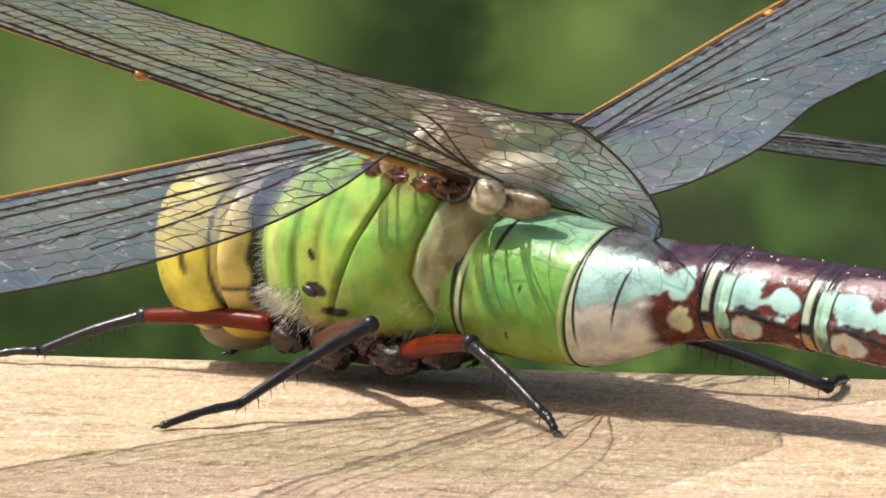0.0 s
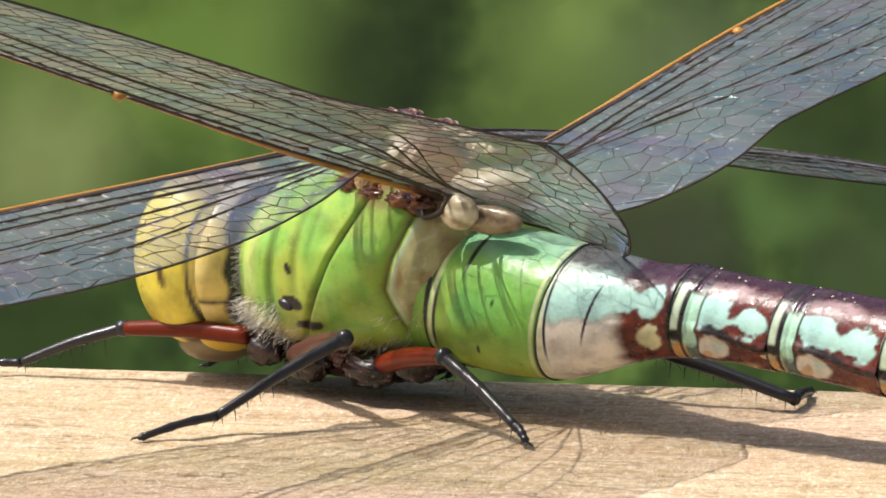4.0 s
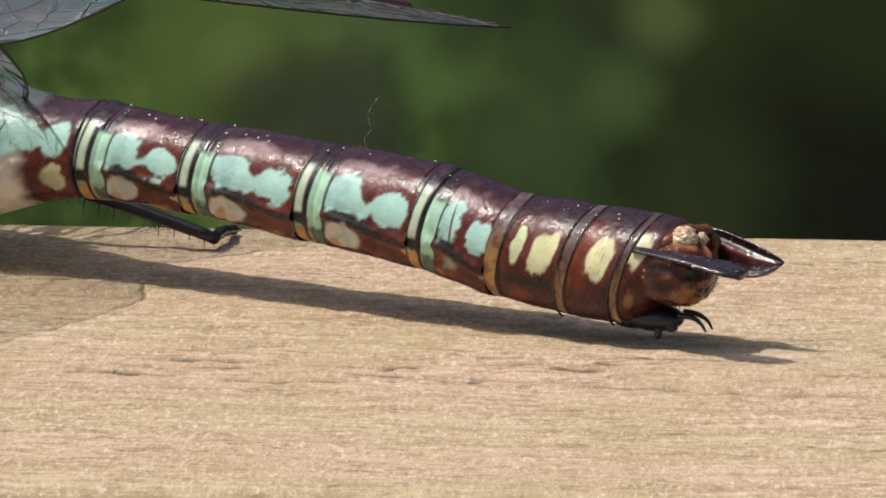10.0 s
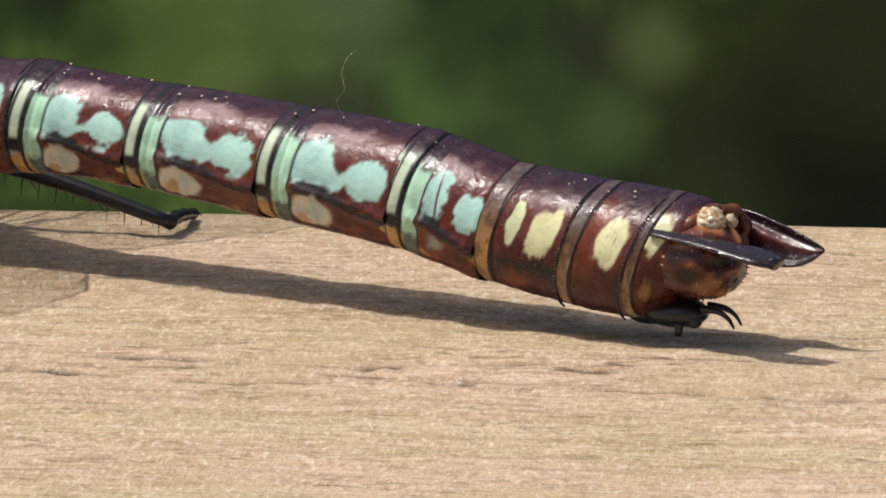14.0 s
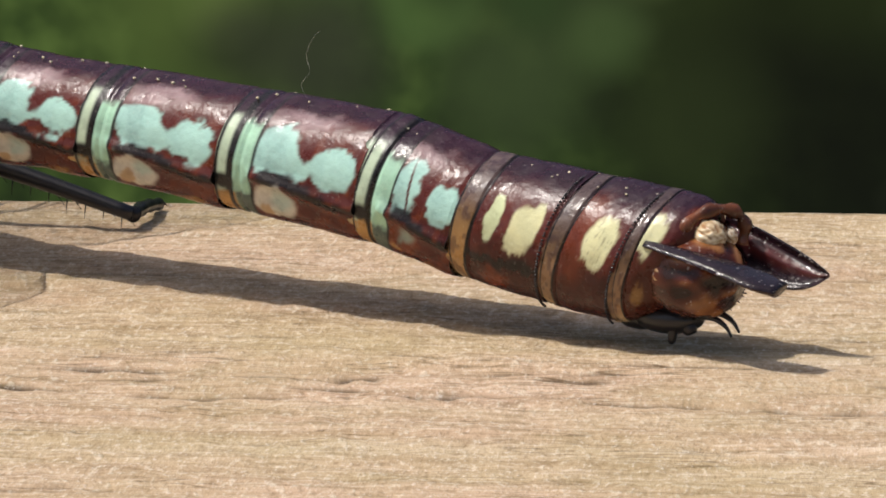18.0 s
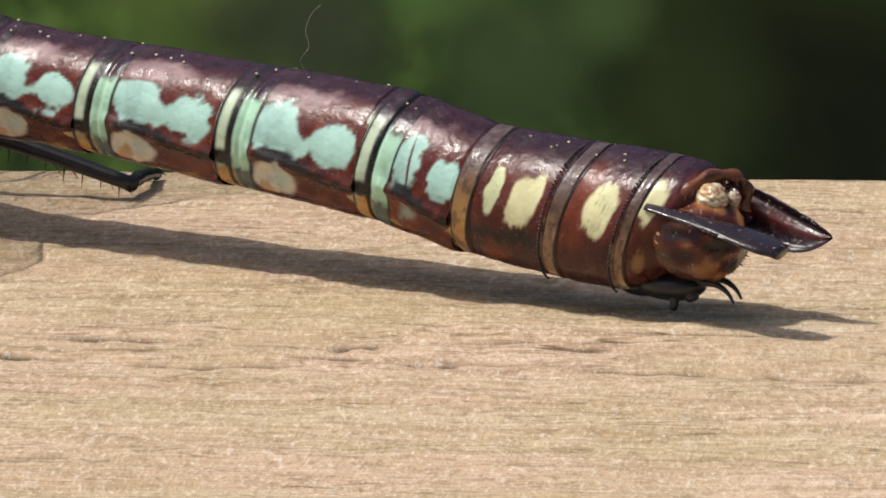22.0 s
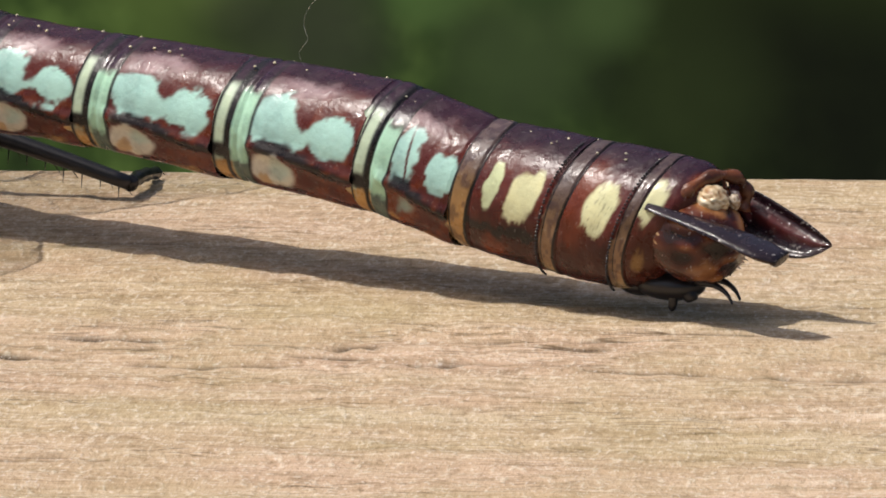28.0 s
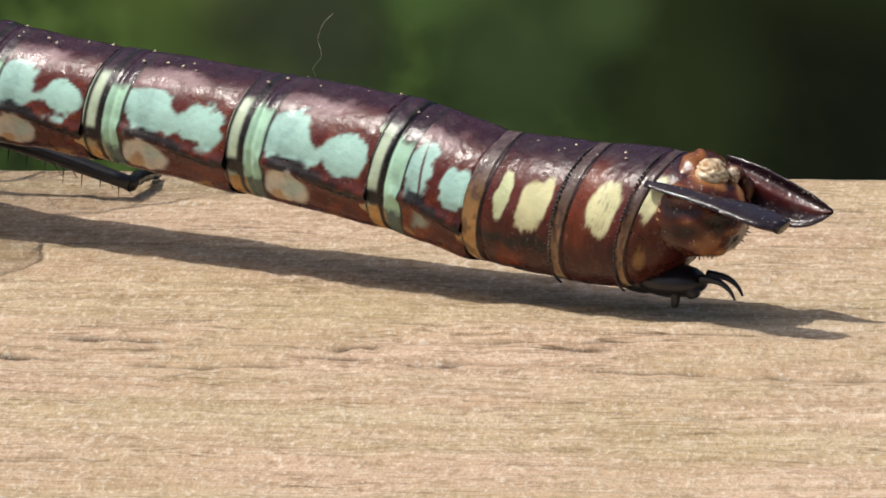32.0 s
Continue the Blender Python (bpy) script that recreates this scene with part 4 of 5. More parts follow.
        part("wing_strut", *tube(bowed([(4.3, sd * 3.2, 9.5), (4.6, sd * 3.5, 9.0), (5.4, sd * 3.3, 9.3), (5.6, sd * 3.0, 10.2)], 5), [0.13] * 16, 8), M_VEIN, th, "dark bent strut")
        part("wing_strut", *tube(bowed([(3.0, sd * 3.2, 9.6), (4.0, sd * 3.3, 9.2), (4.7, sd * 3.4, 9.0)], 5), [0.17] * 11, 8), M_VEIN, th, "dark strut")
    # breast and leg bases between thorax and wood, coloured dark for the shade there
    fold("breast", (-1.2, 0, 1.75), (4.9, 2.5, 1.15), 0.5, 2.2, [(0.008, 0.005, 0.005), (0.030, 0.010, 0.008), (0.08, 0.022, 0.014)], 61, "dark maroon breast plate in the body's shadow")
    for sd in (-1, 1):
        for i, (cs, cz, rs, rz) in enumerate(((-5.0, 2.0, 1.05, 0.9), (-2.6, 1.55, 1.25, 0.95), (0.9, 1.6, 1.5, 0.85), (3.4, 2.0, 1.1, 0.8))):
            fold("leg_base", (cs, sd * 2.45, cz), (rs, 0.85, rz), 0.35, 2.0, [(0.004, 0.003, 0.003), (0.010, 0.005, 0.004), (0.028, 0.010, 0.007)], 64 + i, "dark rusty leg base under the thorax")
    # back: brown ridge between the wings with pale flecks
    for i in range(4):
        fold("back_ridge", (0.1 + 0.95 * i, 0.2 * math.sin(2.3 * i), 12.78 + 0.12 * math.sin(1.9 * i) - 0.06 * i), (0.85, 0.62, 0.36), 0.20, 1.5, [(0.020, 0.008, 0.012), (0.075, 0.024, 0.020), (0.15, 0.06, 0.04), (0.46, 0.40, 0.30)], 41 + i, "purplish brown ridge between the wings")
    for i in range(4):
        fold("back_ridge", (3.7 + 0.7 * i, 0.2 * math.sin(2.9 * i), 12.4 - 0.28 * i + 0.08 * math.sin(2.6 * i)), (0.55, 0.6, 0.28), 0.22, 1.8, [(0.06, 0.025, 0.016), (0.24, 0.17, 0.09), (0.54, 0.50, 0.34)], 51 + i, "pale flecked knob behind the wings")
    fold("back_plate", (5.9, 0, 10.2), (2.0, 1.9, 0.75), 0.4, 2.0, [(0.20, 0.15, 0.09), (0.42, 0.36, 0.26), (0.60, 0.55, 0.44)], 43, "pale plate behind the wings")
    # fine pale hair
    rng = random.Random(4)
    hairs = []
    spots = [(-6.6, -3.4, 1.8, 4.4, 900, 1.0), (-6.8, -6.0, 3.0, 9.0, 420, 0.6), (-4.0, 3.0, 1.8, 3.2, 300, 0.8), (2.2, 4.2, 2.0, 4.4, 160, 0.6)]
    for s0, s1, z0, z1, count, ln in spots:
        for _ in range(count):
            sd = -1 if rng.random() < 0.8 else 1
            i = rng.randrange(nu)
            j = rng.randrange(nv)
            a, b, d = S[i, j], Y[i, j], Z[i, j]
            tries = 0
            while not (s0 < a < s1 and z0 < d < z1 and b * sd > 0) and tries < 400:
                i, j, tries = rng.randrange(nu), rng.randrange(nv), tries + 1
                a, b, d = S[i, j], Y[i, j], Z[i, j]
            if tries >= 400:
                continue
            p = Vector((float(a), float(b), float(d)))
            out = Vector((-0.5 if a < -5 else rng.uniform(-0.35, 0.35), sd * 0.9, -0.35 + rng.uniform(-0.4, 0.3))).normalized()
            h = ln * rng.uniform(0.5, 1.1)
            side_w = out.cross(Vector((rng.uniform(-1, 1), rng.uniform(-1, 1), rng.uniform(-1, 1)))).normalized() * h * 0.15
            hairs.append(tube([p, p + out * h * 0.5 + side_w * 0.4, p + out * h + side_w], [0.010, 0.008, 0.004], 3, False))
    hair = part("hair", *joined(hairs), M_HAIR, th, "fine pale fuzz along the thorax")
    tagged(hair, kind="stuff")


def build_head():
    nu, nv = 70, 110
    for sd in (-1, 1):
        a = np.linspace(-math.pi / 2 + 0.02, math.pi / 2 - 0.02, nu)[:, None]
        b = np.linspace(0, 2 * math.pi, nv, endpoint=False)[None, :]
        S = -9.55 + 2.75 * np.cos(a) * np.cos(b)
        Y = sd * (2.0 + 2.75 * np.cos(a) * np.sin(b))
        Z = 5.6 + 3.95 * np.sin(a) + 0 * b
        n1 = vnoise(S * 1.5, Z * 1.2, 51)
        line = S - (-8.25 + 0.05 * (Z - 5) + 0.035 * (Z - 6.5) ** 2)
        c = np.zeros(S.shape + (3,)) + YELLOW
        c = lay(c, 0.3 * step(0.4, 0.8, n1), np.array((0.56, 0.44, 0.05)))
        c = lay(c, 0.85 * step(8.5, 9.1, Z + 0.4 * (n1 - 0.5)), np.array((0.13, 0.09, 0.04)))
        c = lay(c, 0.8 * step(0.1, 0.2, line), np.array((0.58, 0.46, 0.12)))
        c = lay(c, np.exp(-((line / (0.08 + 0.10 * step(5.5, 2.8, Z))) ** 4)), BLACK)
        c = lay(c, step(0.95, 1.15, line), BLACK)
        c = lay(c, patch(S + 0.18 * (Z - 5), Z, -9.35, 5.15, 0.20, 0.62, 0.3), np.array((0.10, 0.055, 0.01)))
        c = lay(c, 0.9 * step(2.6, 2.2, Z) * step(-9.6, -9.0, S), BLACK)
        v = np.stack([S, Y, Z], -1).reshape(-1, 3)
        f = grid_faces(nu, nv) + [tuple(range(nv)), tuple(range((nu - 1) * nv, nu * nv))[::-1]]
        if sd < 0:
            f = [q[::-1] for q in f]
        part("compound_eye", v, f, M_SIDE, fly, "smooth yellow eye with brown spot and black rim", True, c.reshape(-1, 3))
    v, f = ball((-7.7, 0, 5.4), (1.75, 4.15, 3.85), 70, 120)
    v = np.array(v)
    n1 = vnoise(v[:, 2] * 1.1, v[:, 0] * 1.5, 57)
    c = np.zeros((len(v), 3)) + np.array((0.60, 0.47, 0.13))
    c = lay(c, 0.5 * step(0.4, 0.8, n1), np.array((0.66, 0.58, 0.30)))
    c = lay(c, step(0.0, 0.12, np.abs(v[:, 2] - 4.0) * -1 + 0.15), BLACK)
    c = lay(c, 0.8 * step(7.4, 8.4, v[:, 2]), np.array((0.34, 0.31, 0.30)))
    c = lay(c, step(-6.85, -6.70, v[:, 0] + 0.5 * (n1 - 0.5) + 0.10 * np.abs(v[:, 2] - 5.5)), BLACK)
    part("head_capsule", v, f, M_SIDE, fly, "yellow cheek and black hairy back of the head", True, c)
    part("jaw", *ball((-9.3, 0, 1.75), (1.8, 2.7, 1.2), 22, 34), M_TAN, fly, "olive-tan underside of the head")
    part("jaw", *ball((-8.0, -1.0, 2.6), (1.2, 2.4, 1.3), 18, 28), M_YELLOW, fly, "pale yellow cheek plate")
    part("neck", *tube([(-7.9, 0, 5.8), (-6.2, 0, 6.0)], [1.5, 1.7], 20), M_BLACK, fly)
    part("brow", *ball((-9.0, 0, 8.95), (1.3, 1.2, 0.55), 12, 20), M_BROWN, fly, "dark brown top of the head")


M_TAN = shell("tan_cuticle", (0.24, 0.19, 0.11), 0.4, 0.3, 1400)
M_YELLOW = shell("yellow_cuticle", (0.58, 0.42, 0.06), 0.38, 0.3, 1400)


def build_leg(hip, knee, ankle, toe, mats, spines=9, seed=0, thick=1.0):
    """Thigh, shin and foot with spines; the thigh carries the rest."""
    rng = random.Random(seed)
    hip, knee, ankle, toe = (Vector(p) for p in (hip, knee, ankle, toe))
    mid = (hip + knee) / 2 + Vector((0, 0, 0.15))
    pts = bowed([hip, mid, knee], 7)
    rad = [thick * (0.42 - 0.10 * i / 14 + 0.05 * math.sin(math.pi * i / 14)) for i in range(15)]
    leg = part("leg", *joined([tube(pts, rad, 16)]), mats[0], fly, "rusty red thigh of the leg" if mats[0] == M_RED else "black thigh of the leg")
    part("knee", *ball(knee, (0.40 * thick, 0.38 * thick, 0.40 * thick), 12, 16), M_BLACK, leg)
    mid = (knee + ankle) / 2 + Vector((0, 0, 0.12))
    pts = bowed([knee, mid, ankle], 8)
    part("shin", *tube(pts, [thick * (0.30 - 0.10 * i / 16) for i in range(17)], 14), mats[1], leg, "black shin")
    claw = toe + (toe - ankle).normalized() * 0.35
    pts = bowed([ankle, ankle * 0.55 + toe * 0.45 + Vector((0, 0, 0.10)), toe], 6)
    foot = joined([tube(pts, [thick * (0.20 + 0.035 * (i % 4 == 0) - 0.004 * i) for i in range(13)], 12), ball(toe, (0.18, 0.18, 0.14), 8, 12),
                   tube([toe, claw + Vector((0.12, 0.08, 0.02)), claw + Vector((0.22, 0.15, -0.10))], [0.07, 0.05, 0.012], 6), tube([toe, claw + Vector((-0.10, -0.05, 0.02)), claw + Vector((-0.16, -0.10, -0.10))], [0.07, 0.05, 0.012], 6)])
    part("foot", *foot, mats[2], leg, "thin foot with claws")
    d = ankle - knee
    for i in range(spines):
        t = 0.18 + 0.78 * i / max(1, spines - 1)
        p = knee + d * t + Vector((0, 0, 0.10))
        for s in (-1, 1):
            out = (Vector((0.25 * s, 0.35 * s, -1.0)) + d.normalized() * 0.35).normalized()
            ln = rng.uniform(0.75, 1.25) * (1 - 0.35 * t)
            part("spine", *tube([p, p + out * ln], [0.045, 0.008], 5), M_BLACK, leg)


def build_legs():
    blk = (M_BLACK, M_BLACK, M_BLACK)
    red = (M_RED, M_BLACK, M_BLACK)
    build_leg((-5.6, -3.0, 2.5), (-12.15, -4.0, 2.30), (-16.4, -6.25, 0.55), (-18.6, -7.4, 0.22), red, 8, 1)
    build_leg((-2.9, -3.0, 1.9), (3.0, -7.2, 3.85), (0.18, -12.85, 0.85), (-1.4, -16.1, 0.22), (M_BROWN, M_BLACK, M_BLACK), 9, 2, 1.05)
    build_leg((1.6, -2.6, 1.9), (6.7, -4.85, 3.10), (11.6, -6.2, 0.70), (12.3, -6.5, 0.22), red, 6, 3, 1.1)
    build_leg((1.6, 2.6, 1.9), (8.2, 4.6, 3.2), (17.3, 7.4, 0.62), (15.7, 11.2, 0.25), blk, 12, 4, 1.3)
    build_leg((-2.9, 2.6, 1.9), (1.0, 5.0, 3.2), (0.6, 5.2, 0.7), (0.2, 4.6, 0.25), blk, 6, 5)
    build_leg((-5.4, 2.4, 2.4), (-8.5, 2.8, 1.9), (-9.6, 1.2, 0.7), (-10.4, 0.2, 0.25), red, 5, 6)


# ---- wings ----
def clip_poly(poly, p, q):
    """The part of a polygon nearer to p than to q."""
    mx, my, nx, ny = (p[0] + q[0]) / 2, (p[1] + q[1]) / 2, q[0] - p[0], q[1] - p[1]
    out, n = [], len(poly)
    for i in range(n):
        a, b = poly[i], poly[(i + 1) % n]
        da, db = (a[0] - mx) * nx + (a[1] - my) * ny, (b[0] - mx) * nx + (b[1] - my) * ny
        if da <= 0:
            out.append(a)
        if da * db < 0:
            t = da / (da - db)
            out.append((a[0] + (b[0] - a[0]) * t, a[1] + (b[1] - a[1]) * t))
    return out


def wing_shape(hind, length):
    """Leading and trailing edge (mm from the hinge line) by place along the wing."""
    if hind:
        lead = lambda u: -0.9 * math.sin(math.pi * min(1, u / length)) + 3.2 * max(0, (u / length - 0.86) / 0.14) ** 2.2
        knots = [(-4.0, 6.0), (-3.7, 7.6), (-3.0, 9.0), (-1.8, 10.2), (0, 11.2), (2, 11.9), (4, 12.3), (6, 12.3), (8, 12.1), (12, 12.2), (17, 12.4), (25, 11.6), (33, 10.0), (40, 7.9), (45, 5.0), (length, 2.4)]
    else:
        lead = lambda u: -0.7 * math.sin(math.pi * min(1, u / length)) + 3.0 * max(0, (u / length - 0.86) / 0.14) ** 2.2
        knots = [(-0.5, 1.6), (2, 3.4), (5, 5.0), (9, 7.0), (15, 9.0), (23, 10.0), (31, 9.6), (39, 7.8), (45, 5.0), (length, 2.4)]
    ks = np.array(knots)
    fine = np.array([(p.x, p.y) for p in bowed([(*k, 0) for k in knots], 8)])
    trail = lambda u: float(np.interp(u, fine[:, 0], fine[:, 1]))
    # the inner edge of the hind wing swings out behind the hinge into a round lobe
    inner = (lambda v: float(np.interp(v, (0, 1, 2, 3, 4.4, 6.0), (-0.4, -1.7, -2.7, -3.4, -3.85, -4.0)))) if hind else (lambda v: ks[0, 0])
    return lead, trail, ks[0, 0], inner


def build_wing(hind, base, along, chord, seed, label, droop=0.0, cell=1.35, twist=(0.0, 0.0, 0.0, 0.0), width=1.0):
    """One wing: clear cells, a net of dark veins, thick front veins, an amber front edge and a brown stigma."""
    rng = random.Random(seed)
    L = 47.0 if hind else 48.5
    lead, trail, u0, inner = wing_shape(hind, L)
    full = trail
    trail = lambda u: full(u) * float(np.interp(u, (6, 16, 32), (width, 0.5 + 0.5 * width, 1.55 - 0.55 * width)))
    base, a = Vector(base), Vector(along).normalized()
    c = Vector(chord)
    c = (c - a * c.dot(a)).normalized()
    nrm = a.cross(c)
    if nrm.z < 0:
        nrm = -nrm

    def lift(u, v):
        u, v = float(u), float(v)
        fold = 0.12 * math.sin(v * 3.3) * math.exp(-v / 2.6)
        return base + a * u + c * v + nrm * (fold - droop * (u / L) ** 2 + 0.35 * math.sin(max(0, v) / 4.0) + max(0, v) * float(np.interp(u, (-3, 0, 8, 24), twist)))

    # seeds of the cells: long front cells first, then net cells that get smaller outwards
    seeds = []
    for v, du in ((0.35, 1.5), (1.25, 1.25), (2.2, 1.15)):
        u = u0 + 0.3
        while u < L:
            if lead(u) + v < trail(u) - 0.3:
                seeds.append((u + rng.uniform(-0.1, 0.1), lead(u) + v))
            u += du * (1.0 if u < L * 0.55 else 0.75)
    v = 3.2
    row = 0
    while v < 13.5:
        u = u0 + (row % 2) * 0.6
        size = cell
        while u < L - 0.3:
            size = cell * (1.15 if (u < 16 and v < 9) else 0.80) * (0.78 if trail(u) - v < 2.2 else 1.0)
            if lead(u) + 2.9 < v < trail(u) - 0.15:
                seeds.append((u + rng.uniform(-0.28, 0.28) * size, v + rng.uniform(-0.25, 0.25) * size))
            u += size
        v += cell * 0.82
        row += 1
    pts = np.array(seeds)
    bumps, verts, faces, edges = {}, [], [], {}

    def vert(p):
        k = (round(p[0], 2), round(p[1], 2))
        if k not in bumps:
            bumps[k] = len(verts)
            w = lift(*p) + nrm * rng.uniform(-1, 1) * (0.015 if p[1] < 3.0 else 0.055)
            verts.append(tuple(w))
        return bumps[k]

    for i, p in enumerate(seeds):
        d = ((pts - p) ** 2).sum(1)
        near = np.argsort(d)[1:18]
        poly = [(p[0] - 3, p[1] - 3), (p[0] + 3, p[1] - 3), (p[0] + 3, p[1] + 3), (p[0] - 3, p[1] + 3)]
        for j in near:
            poly = clip_poly(poly, p, seeds[j])
        fit = []
        for x, y in poly:
            x = min(max(x, inner(y)), L)
            y = min(max(y, lead(x)), trail(x))
            if not fit or abs(fit[-1][0] - x) + abs(fit[-1][1] - y) > 0.03:
                fit.append((x, y))
        ids = []
        for q in fit:
            k = vert(q)
            if k not in ids:
                ids.append(k)
        if len(ids) < 3:
            continue
        faces.append(tuple(ids))
        for k in range(len(ids)):
            e = (ids[k], ids[(k + 1) % len(ids)])
            edges[(min(e), max(e))] = 1
    wing = part("wing", verts, faces, M_MEMBRANE, fly, label, False)
    # the net: a slim four-sided rod for each cell edge
    rods = []
    for i, j in edges:
        p, q = Vector(verts[i]), Vector(verts[j])
        d = q - p
        if d.length < 0.05:
            continue
        d.normalize()
        x = d.cross(nrm).normalized() * 0.025
        y = nrm * 0.024
        p, q = p - d * 0.02, q + d * 0.02
        rods.append(([tuple(p + x), tuple(p + y), tuple(p - x), tuple(p - y), tuple(q + x), tuple(q + y), tuple(q - x), tuple(q - y)], [(0, 1, 5, 4), (1, 2, 6, 5), (2, 3, 7, 6), (3, 0, 4, 7)]))
    tagged(part("vein_net", *joined(rods), M_VEIN, wing, "fine net of dark veins", False), kind="stuff")
    # long veins
    for off, r, end in ((0.75, 0.090, 0.98), (1.65, 0.075, 0.97), (2.75, 0.085, 0.93)):
        us = np.linspace(0.0, L * end, 40)
        line = [lift(u, min(lead(u) + off, trail(u) - 0.1)) for u in us]
        part("long_vein", *tube(line, [r * (1 - 0.45 * u / L) for u in us], 7), M_VEIN, wing)
    for k, bend in enumerate((4.2, 5.6, 7.4) if not hind else (4.6, 6.8, 9.2)):
        us = np.linspace(0.8, L * (0.72 - 0.12 * k), 30)
        line = [lift(u, min(lead(u) + 2.2 + (bend - 1.2) * math.sin(min(1, u / (L * 0.55)) * math.pi / 2) ** 1.2, trail(u) - 0.05)) for u in us]
        part("long_vein", *tube(line, [0.065 - 0.025 * u / L for u in us], 6), M_VEIN, wing)
    us = np.linspace(u0, L, 60)
    edge = [lift(u, trail(u)) for u in us]
    if hind:
        edge = [lift(inner(v), v) for v in np.linspace(0.6, trail(u0), 24)[:-1]] + edge
    part("wing_margin", *tube(edge, [0.055] * len(edge), 6), M_VEIN, wing)
    us = np.linspace(0.0, L * 0.985, 50)
    part("costa", *tube([lift(u, lead(u) - 0.02) for u in us], [0.15 - 0.06 * u / L for u in us], 8), M_OCHRE, wing, "amber front edge of the wing")
    part("costa_line", *tube([lift(u, lead(u) + 0.22) + nrm * 0.03 for u in us], [0.10 - 0.04 * u / L for u in us], 6), M_VEIN, wing, "black line behind the front edge")
    un = L * 0.46
    part("node", *ball(lift(un, lead(un) + 0.35), (0.34, 0.34, 0.26), 10, 12), M_OCHRE, wing, "amber notch of the front edge")
    st = []
    for u in np.linspace(L * 0.80, L * 0.89, 12):
        st.append(lift(u, lead(u) + 0.45))
    part("stigma", *tube(st, [0.2] + [0.36] * 10 + [0.2], 8), M_BROWN, wing, "brown stigma cell")
    root = [lift(-1.2 if hind else -0.8, 0.4), lift(0.4, 0.2), lift(1.6, 0.3)]
    part("wing_root", *tube(bowed(root, 5), list(np.linspace(0.42, 0.22, 11)), 10), M_BROWN, wing, "dark brown wing root")
    return wing


def build_wings():
    # directions in the dragonfly's own space
    turn = Euler((0, 0, radians(35.75))).to_matrix()

    def own(x, y, z):
        return turn @ Vector((x, y, z))

    build_wing(False, (0.4, -2.5, 12.15), own(-0.73, -0.68, -0.075), own(0.66, -0.72, -0.15), 11, "clear level forewing with dark net and amber front edge")
    near_hind = build_wing(True, (4.0, -2.5, 9.9), own(-0.57, -0.755, 0.305), own(0.81, -0.585, 0.03), 12, "clear hind wing raised over the back with rounded lobe", 0.0, 1.35, (-0.22, -0.10, 0.10, 0.0))
    MOVING_WINGS.append((near_hind, Vector((4.0, -2.5, 9.9)) * MM, own(-0.57, -0.755, 0.305).normalized(), own(0.81, -0.585, 0.03).normalized()))
    build_wing(False, (0.4, 2.5, 11.9), own(0.61, 0.76, -0.10), own(0.81, -0.585, -0.13), 13, "clear brownish forewing drooping beyond the rail edge", 3.2)
    build_wing(True, (4.0, 2.5, 10.3), own(0.55, 0.765, 0.20), own(0.81, -0.585, 0.08), 14, "clear bluish hind wing with wide net and sky sheen", 0.0, 1.35, (-0.16, -0.12, -0.03, -0.02), 0.86)


def build_crumbs():
    """Grains of dust on the back, rows of tiny teeth on the last rings and one loose curly fibre."""
    rng = random.Random(21)
    v, f = ball((0, 0, 0), (0.06, 0.045, 0.045), 5, 6)
    tooth = mesh_of("tooth", np.array(v) * MM, f, M_BLACK)
    for k, ob, mid in SEGMENTS[3:]:
        (s0, z0, r0), (s1, z1, r1) = JOINTS[k - 1], JOINTS[k]
        for _ in range(7 if k < 9 else 5):
            u, a = rng.uniform(0.1, 0.95), radians(rng.uniform(66, 100))
            r = (r0 + (r1 - r0) * u) * 1.045
            p = np.array((s0 + (s1 - s0) * u + 0.1 * r, -r * math.cos(a), z0 + (z1 - z0) * u + r * math.sin(a))) - np.array(mid)
            g = rng.uniform(0.035, 0.075)
            part("dust_grain", *ball(tuple(p), (g, g * 0.8, g * 0.7), 5, 7), M_CREAM, ob)
        if 7 < k < 10:
            for i in range(60):
                a = radians(-65 + 3.1 * i + rng.uniform(-0.6, 0.6))
                r = r1 * 1.03
                p = np.array((s1 - 0.06 + r * math.sin(a) * (0.10 + 0.10 * (k - 7) - 0.5 * math.sin(math.atan2(z1 - z0, s1 - s0))), -r * math.cos(a) * 0.97, z1 + r * math.sin(a))) - np.array(mid)
                bead = new("tooth", tooth)
                bead.parent, bead.location = ob, Vector(p) * MM
    k, ob, mid = SEGMENTS[5]
    pts = bowed([(30.1, -0.2, 6.6), (29.9, -0.4, 7.2), (30.3, -0.5, 7.7), (30.1, -0.4, 8.2), (30.4, -0.5, 8.8), (30.7, -0.4, 9.1)], 6)
    pts = [p - Vector(mid) for p in pts]
    part("loose_fibre", *tube(pts, [0.0038] * len(pts), 5), M_HAIR, ob, "single pale curly fibre")


build_tail_end(SEGMENTS[9][1], (43.875, 0, 2.88))
build_crumbs()
build_thorax()
build_head()
build_legs()
build_wings()


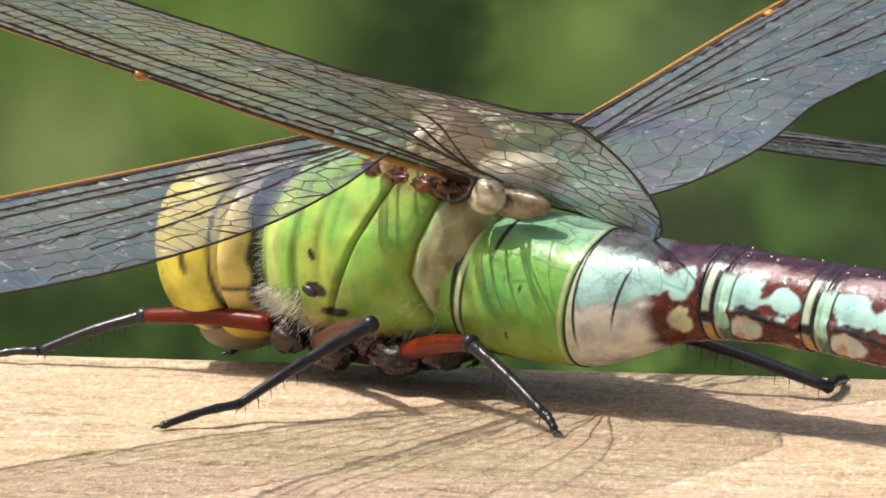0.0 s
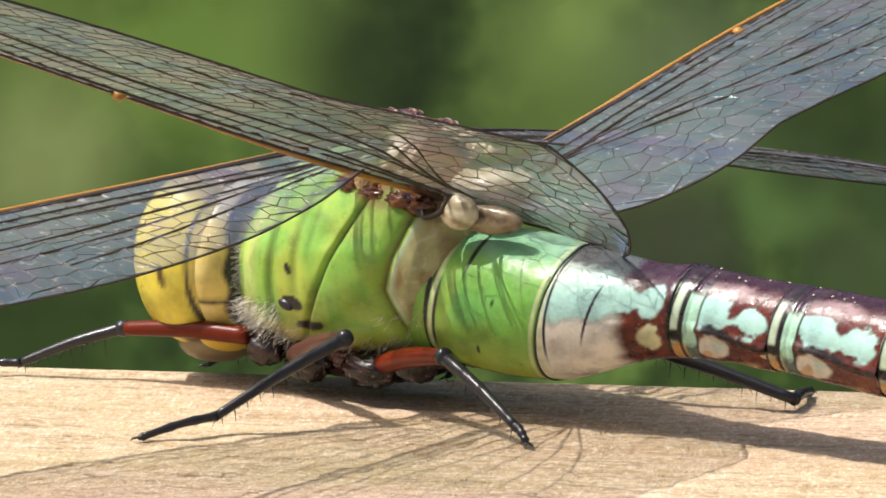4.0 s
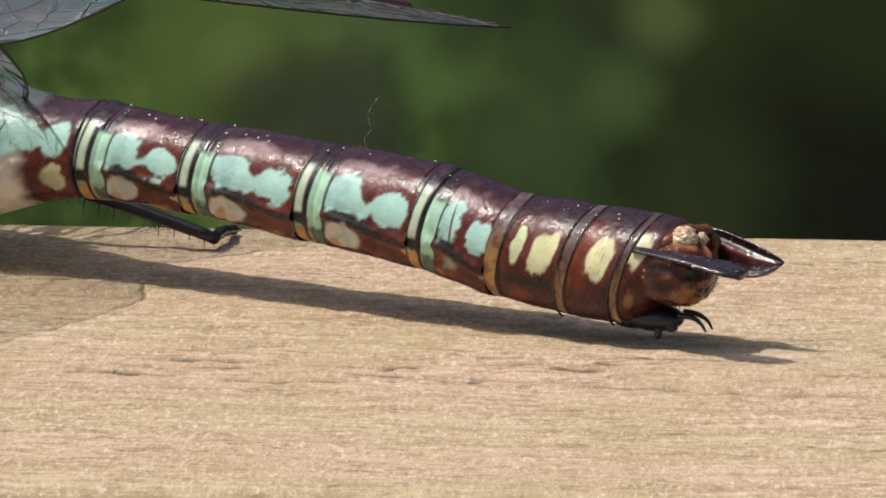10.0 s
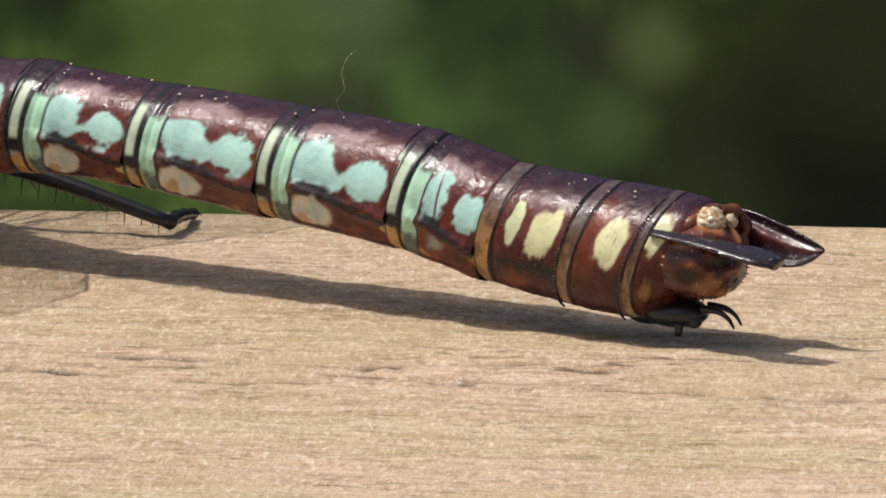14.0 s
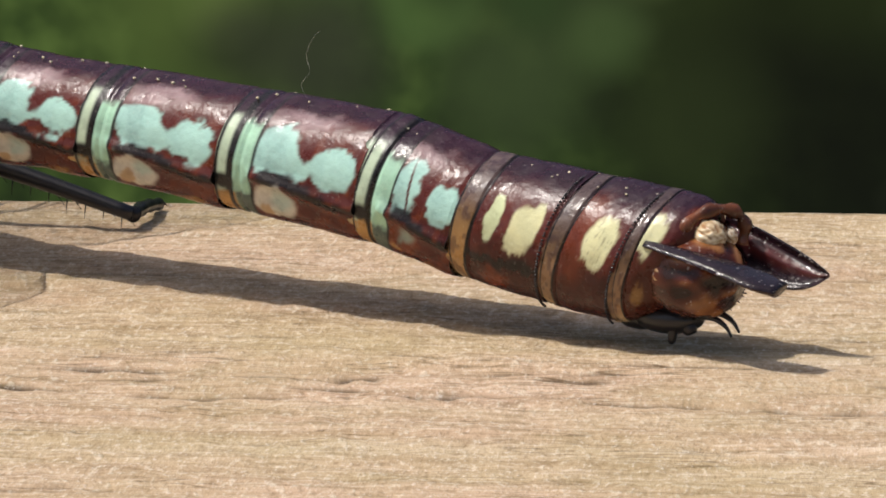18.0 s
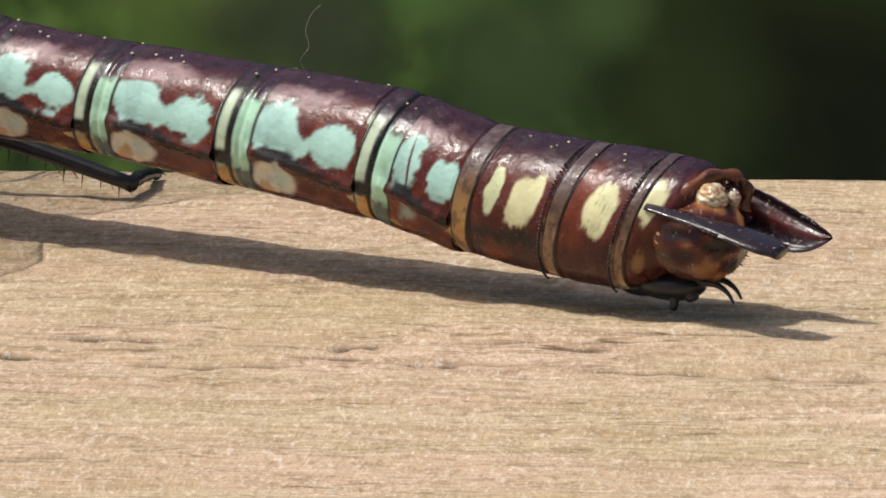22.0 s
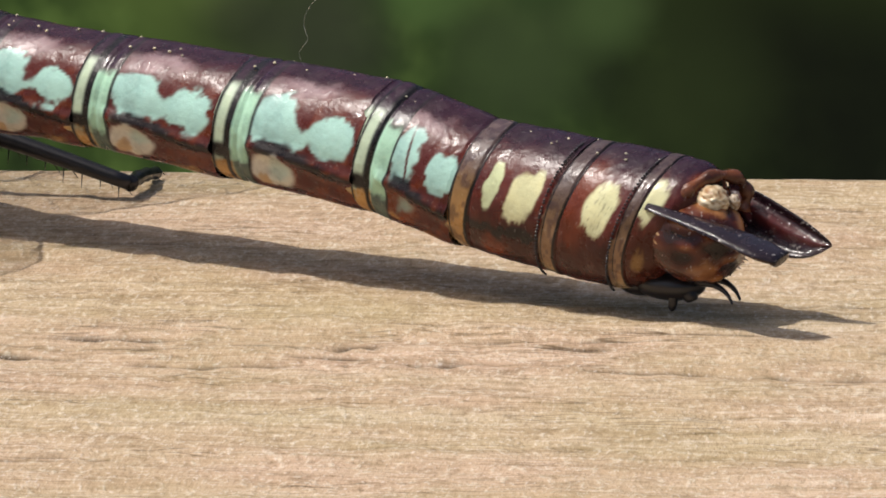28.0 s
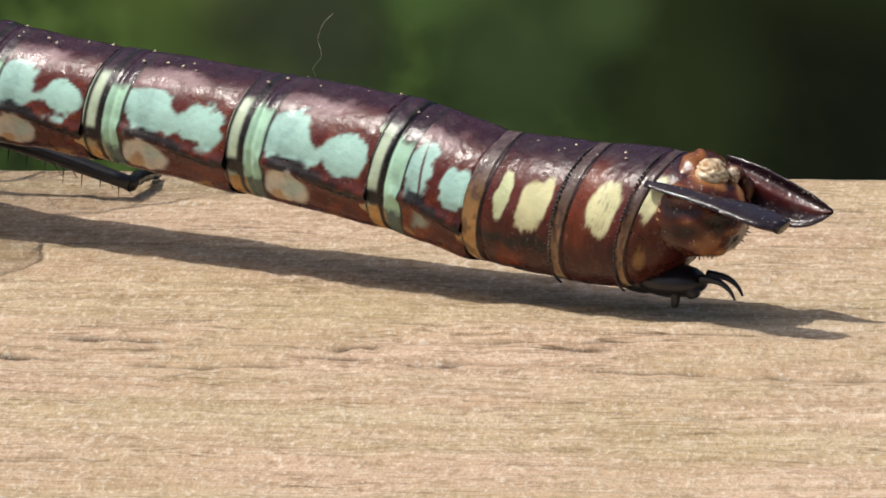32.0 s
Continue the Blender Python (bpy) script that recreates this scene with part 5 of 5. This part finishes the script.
# ---- movement: the abdomen arches, slides and lifts its end as it breathes ----
def motions():
    arch = [(0, 0.38), (1, -0.17), (2, -0.38), (3, -0.30), (3.5, 0.10), (5.5, -0.03), (6, 0.15), (7, -0.16), (8, 0.35), (8.5, -0.11), (9, -0.12), (10, -0.23), (11, 0.26), (12, -0.05), (13, 0.32), (14, -0.03), (14.5, 1.02), (16.5, -0.14), (17, 0.57), (18, 0.13), (19, -0.07), (20, -0.18), (21, -0.18), (21.5, -0.02), (22, -0.14), (22.5, 0.39), (23, 0.24), (23.5, -0.13), (24, -0.29), (25, 0.30), (25.5, 0.09), (27.5, 0.11), (28, 0.08), (29, -0.17), (30, -0.17), (31, -0.23), (32, -0.39)]
    slide = [(0, 0.0), (7, 0.0), (8, -0.03), (8.5, 0.26), (10, 0.24), (12, 0.20), (13, -0.07), (14, 0.08), (14.5, -0.11), (16.5, 0.04), (17, -0.18), (18, -0.19), (19, 0.10), (20, 0.15), (21, -0.27), (22, -0.14), (22.5, -0.30), (23, -0.51), (24, -0.38), (25, -0.28), (25.5, -0.32), (27.5, -0.40), (28, -0.19), (29, 0.09), (30, 0.23), (32, 0.35)]
    lift = [(0, 0.2), (8, 0.2), (8.5, 0.42), (9, 0.33), (10, 0.25), (11, 0.30), (12, 0.23), (13, 0.11), (14, 0.24), (14.5, 0.12), (16.5, 0.13), (17, -0.12), (18, -0.14), (19, 0.23), (20, 0.38), (21, 0.11), (22, -0.03), (22.5, -0.29), (23, -0.32), (23.5, -0.05), (25, -0.05), (25.5, 0.02), (27.5, -0.16), (28, -0.02), (29, 0.18), (30, 0.36), (31, 0.44), (32, 0.71)]
    nod = [(0, 6.5), (8.5, 7.3), (9, 5.8), (10, 6.6), (12, 6.4), (13, 4.3), (14, 5.8), (14.5, 0.7), (16.5, 5.1), (17, -0.8), (18, 0.7), (19, 1.1), (20, 0.2), (21.5, -0.8), (22, 1.0), (22.5, -2.5), (23, -3.1), (23.5, 0.9), (24, 2.4), (25, 0.0), (27.5, -1.4), (28, -2.0), (29, 1.0), (30, 0.9), (31, 2.2), (32, 1.9)]
    # share of the arch, of the slide and of the lift at each joint
    share = [(0, 0, 0), (0, 0, 0), (0.12, 0, 0), (0.62, 0.4, 0), (0.9, 1, 0), (1, 1, 0), (1.05, 1, 0), (0.85, 1, 0), (0.42, 0.6, 0.06), (0, 0.1, 0.12), (0, 0.1, 0.18)]
    times = sorted({t for rows in (arch, slide, lift, nod) for t, _ in rows})
    a, g, h, n = (np.interp(times, *zip(*rows)) for rows in (arch, slide, lift, nod))

    def joint(k, i):
        (s, z, _), (ka, kg, kh) = JOINTS[k], share[k]
        return Vector((s + kg * g[i], 0, z + ka * a[i] + kh * h[i]))

    for k, ob, mid in SEGMENTS[1:]:
        rows = []
        for i, t in enumerate(times):
            p, q = joint(k - 1, i), joint(k, i)
            lean = math.degrees(math.atan2(JOINTS[k][1] - JOINTS[k - 1][1], JOINTS[k][0] - JOINTS[k - 1][0]) - math.atan2(q.z - p.z, q.x - p.x))
            m = (p + q) / 2
            if k == 10:  # the end of the tail nods on its joint
                lean = -0.25 * n[i]
                m = p + Euler((0, radians(lean), 0)).to_matrix() @ (Vector(mid) - Vector((JOINTS[9][0], 0, JOINTS[9][1])))
            rows.append((t, pose(m.x * MM, m.y * MM, m.z * MM, 0, lean, 0)))
        walk(ob, rows)
    # the near hind wing settles: its rear edge sinks and its tip drops a little
    for wing, base, along, chord in MOVING_WINGS:
        rows = []
        for t, pitch, drop in ((0, 0.0, 0.0), (3.5, 0.0, 0.0), (5.5, 3.5, 0.9), (7, 3.5, 0.9), (32, 3.5, 0.9)):
            sign = 1 if along.cross(chord).z > 0 else -1
            turn = Matrix.Rotation(radians(-sign * pitch), 4, along) @ Matrix.Rotation(radians(sign * drop), 4, chord)
            rows.append((t, Matrix.Translation(base) @ turn @ Matrix.Translation(-base)))
        walk(wing, rows)
    # the appendages and end plates rise and nod a little more than the ring that bears them
    for ob in TAIL_PARTS:
        walk(ob, [(t, pose(0, 0, 0.86 * h[i] * MM, 0, -0.75 * n[i], 0)) for i, t in enumerate(times)])


motions()
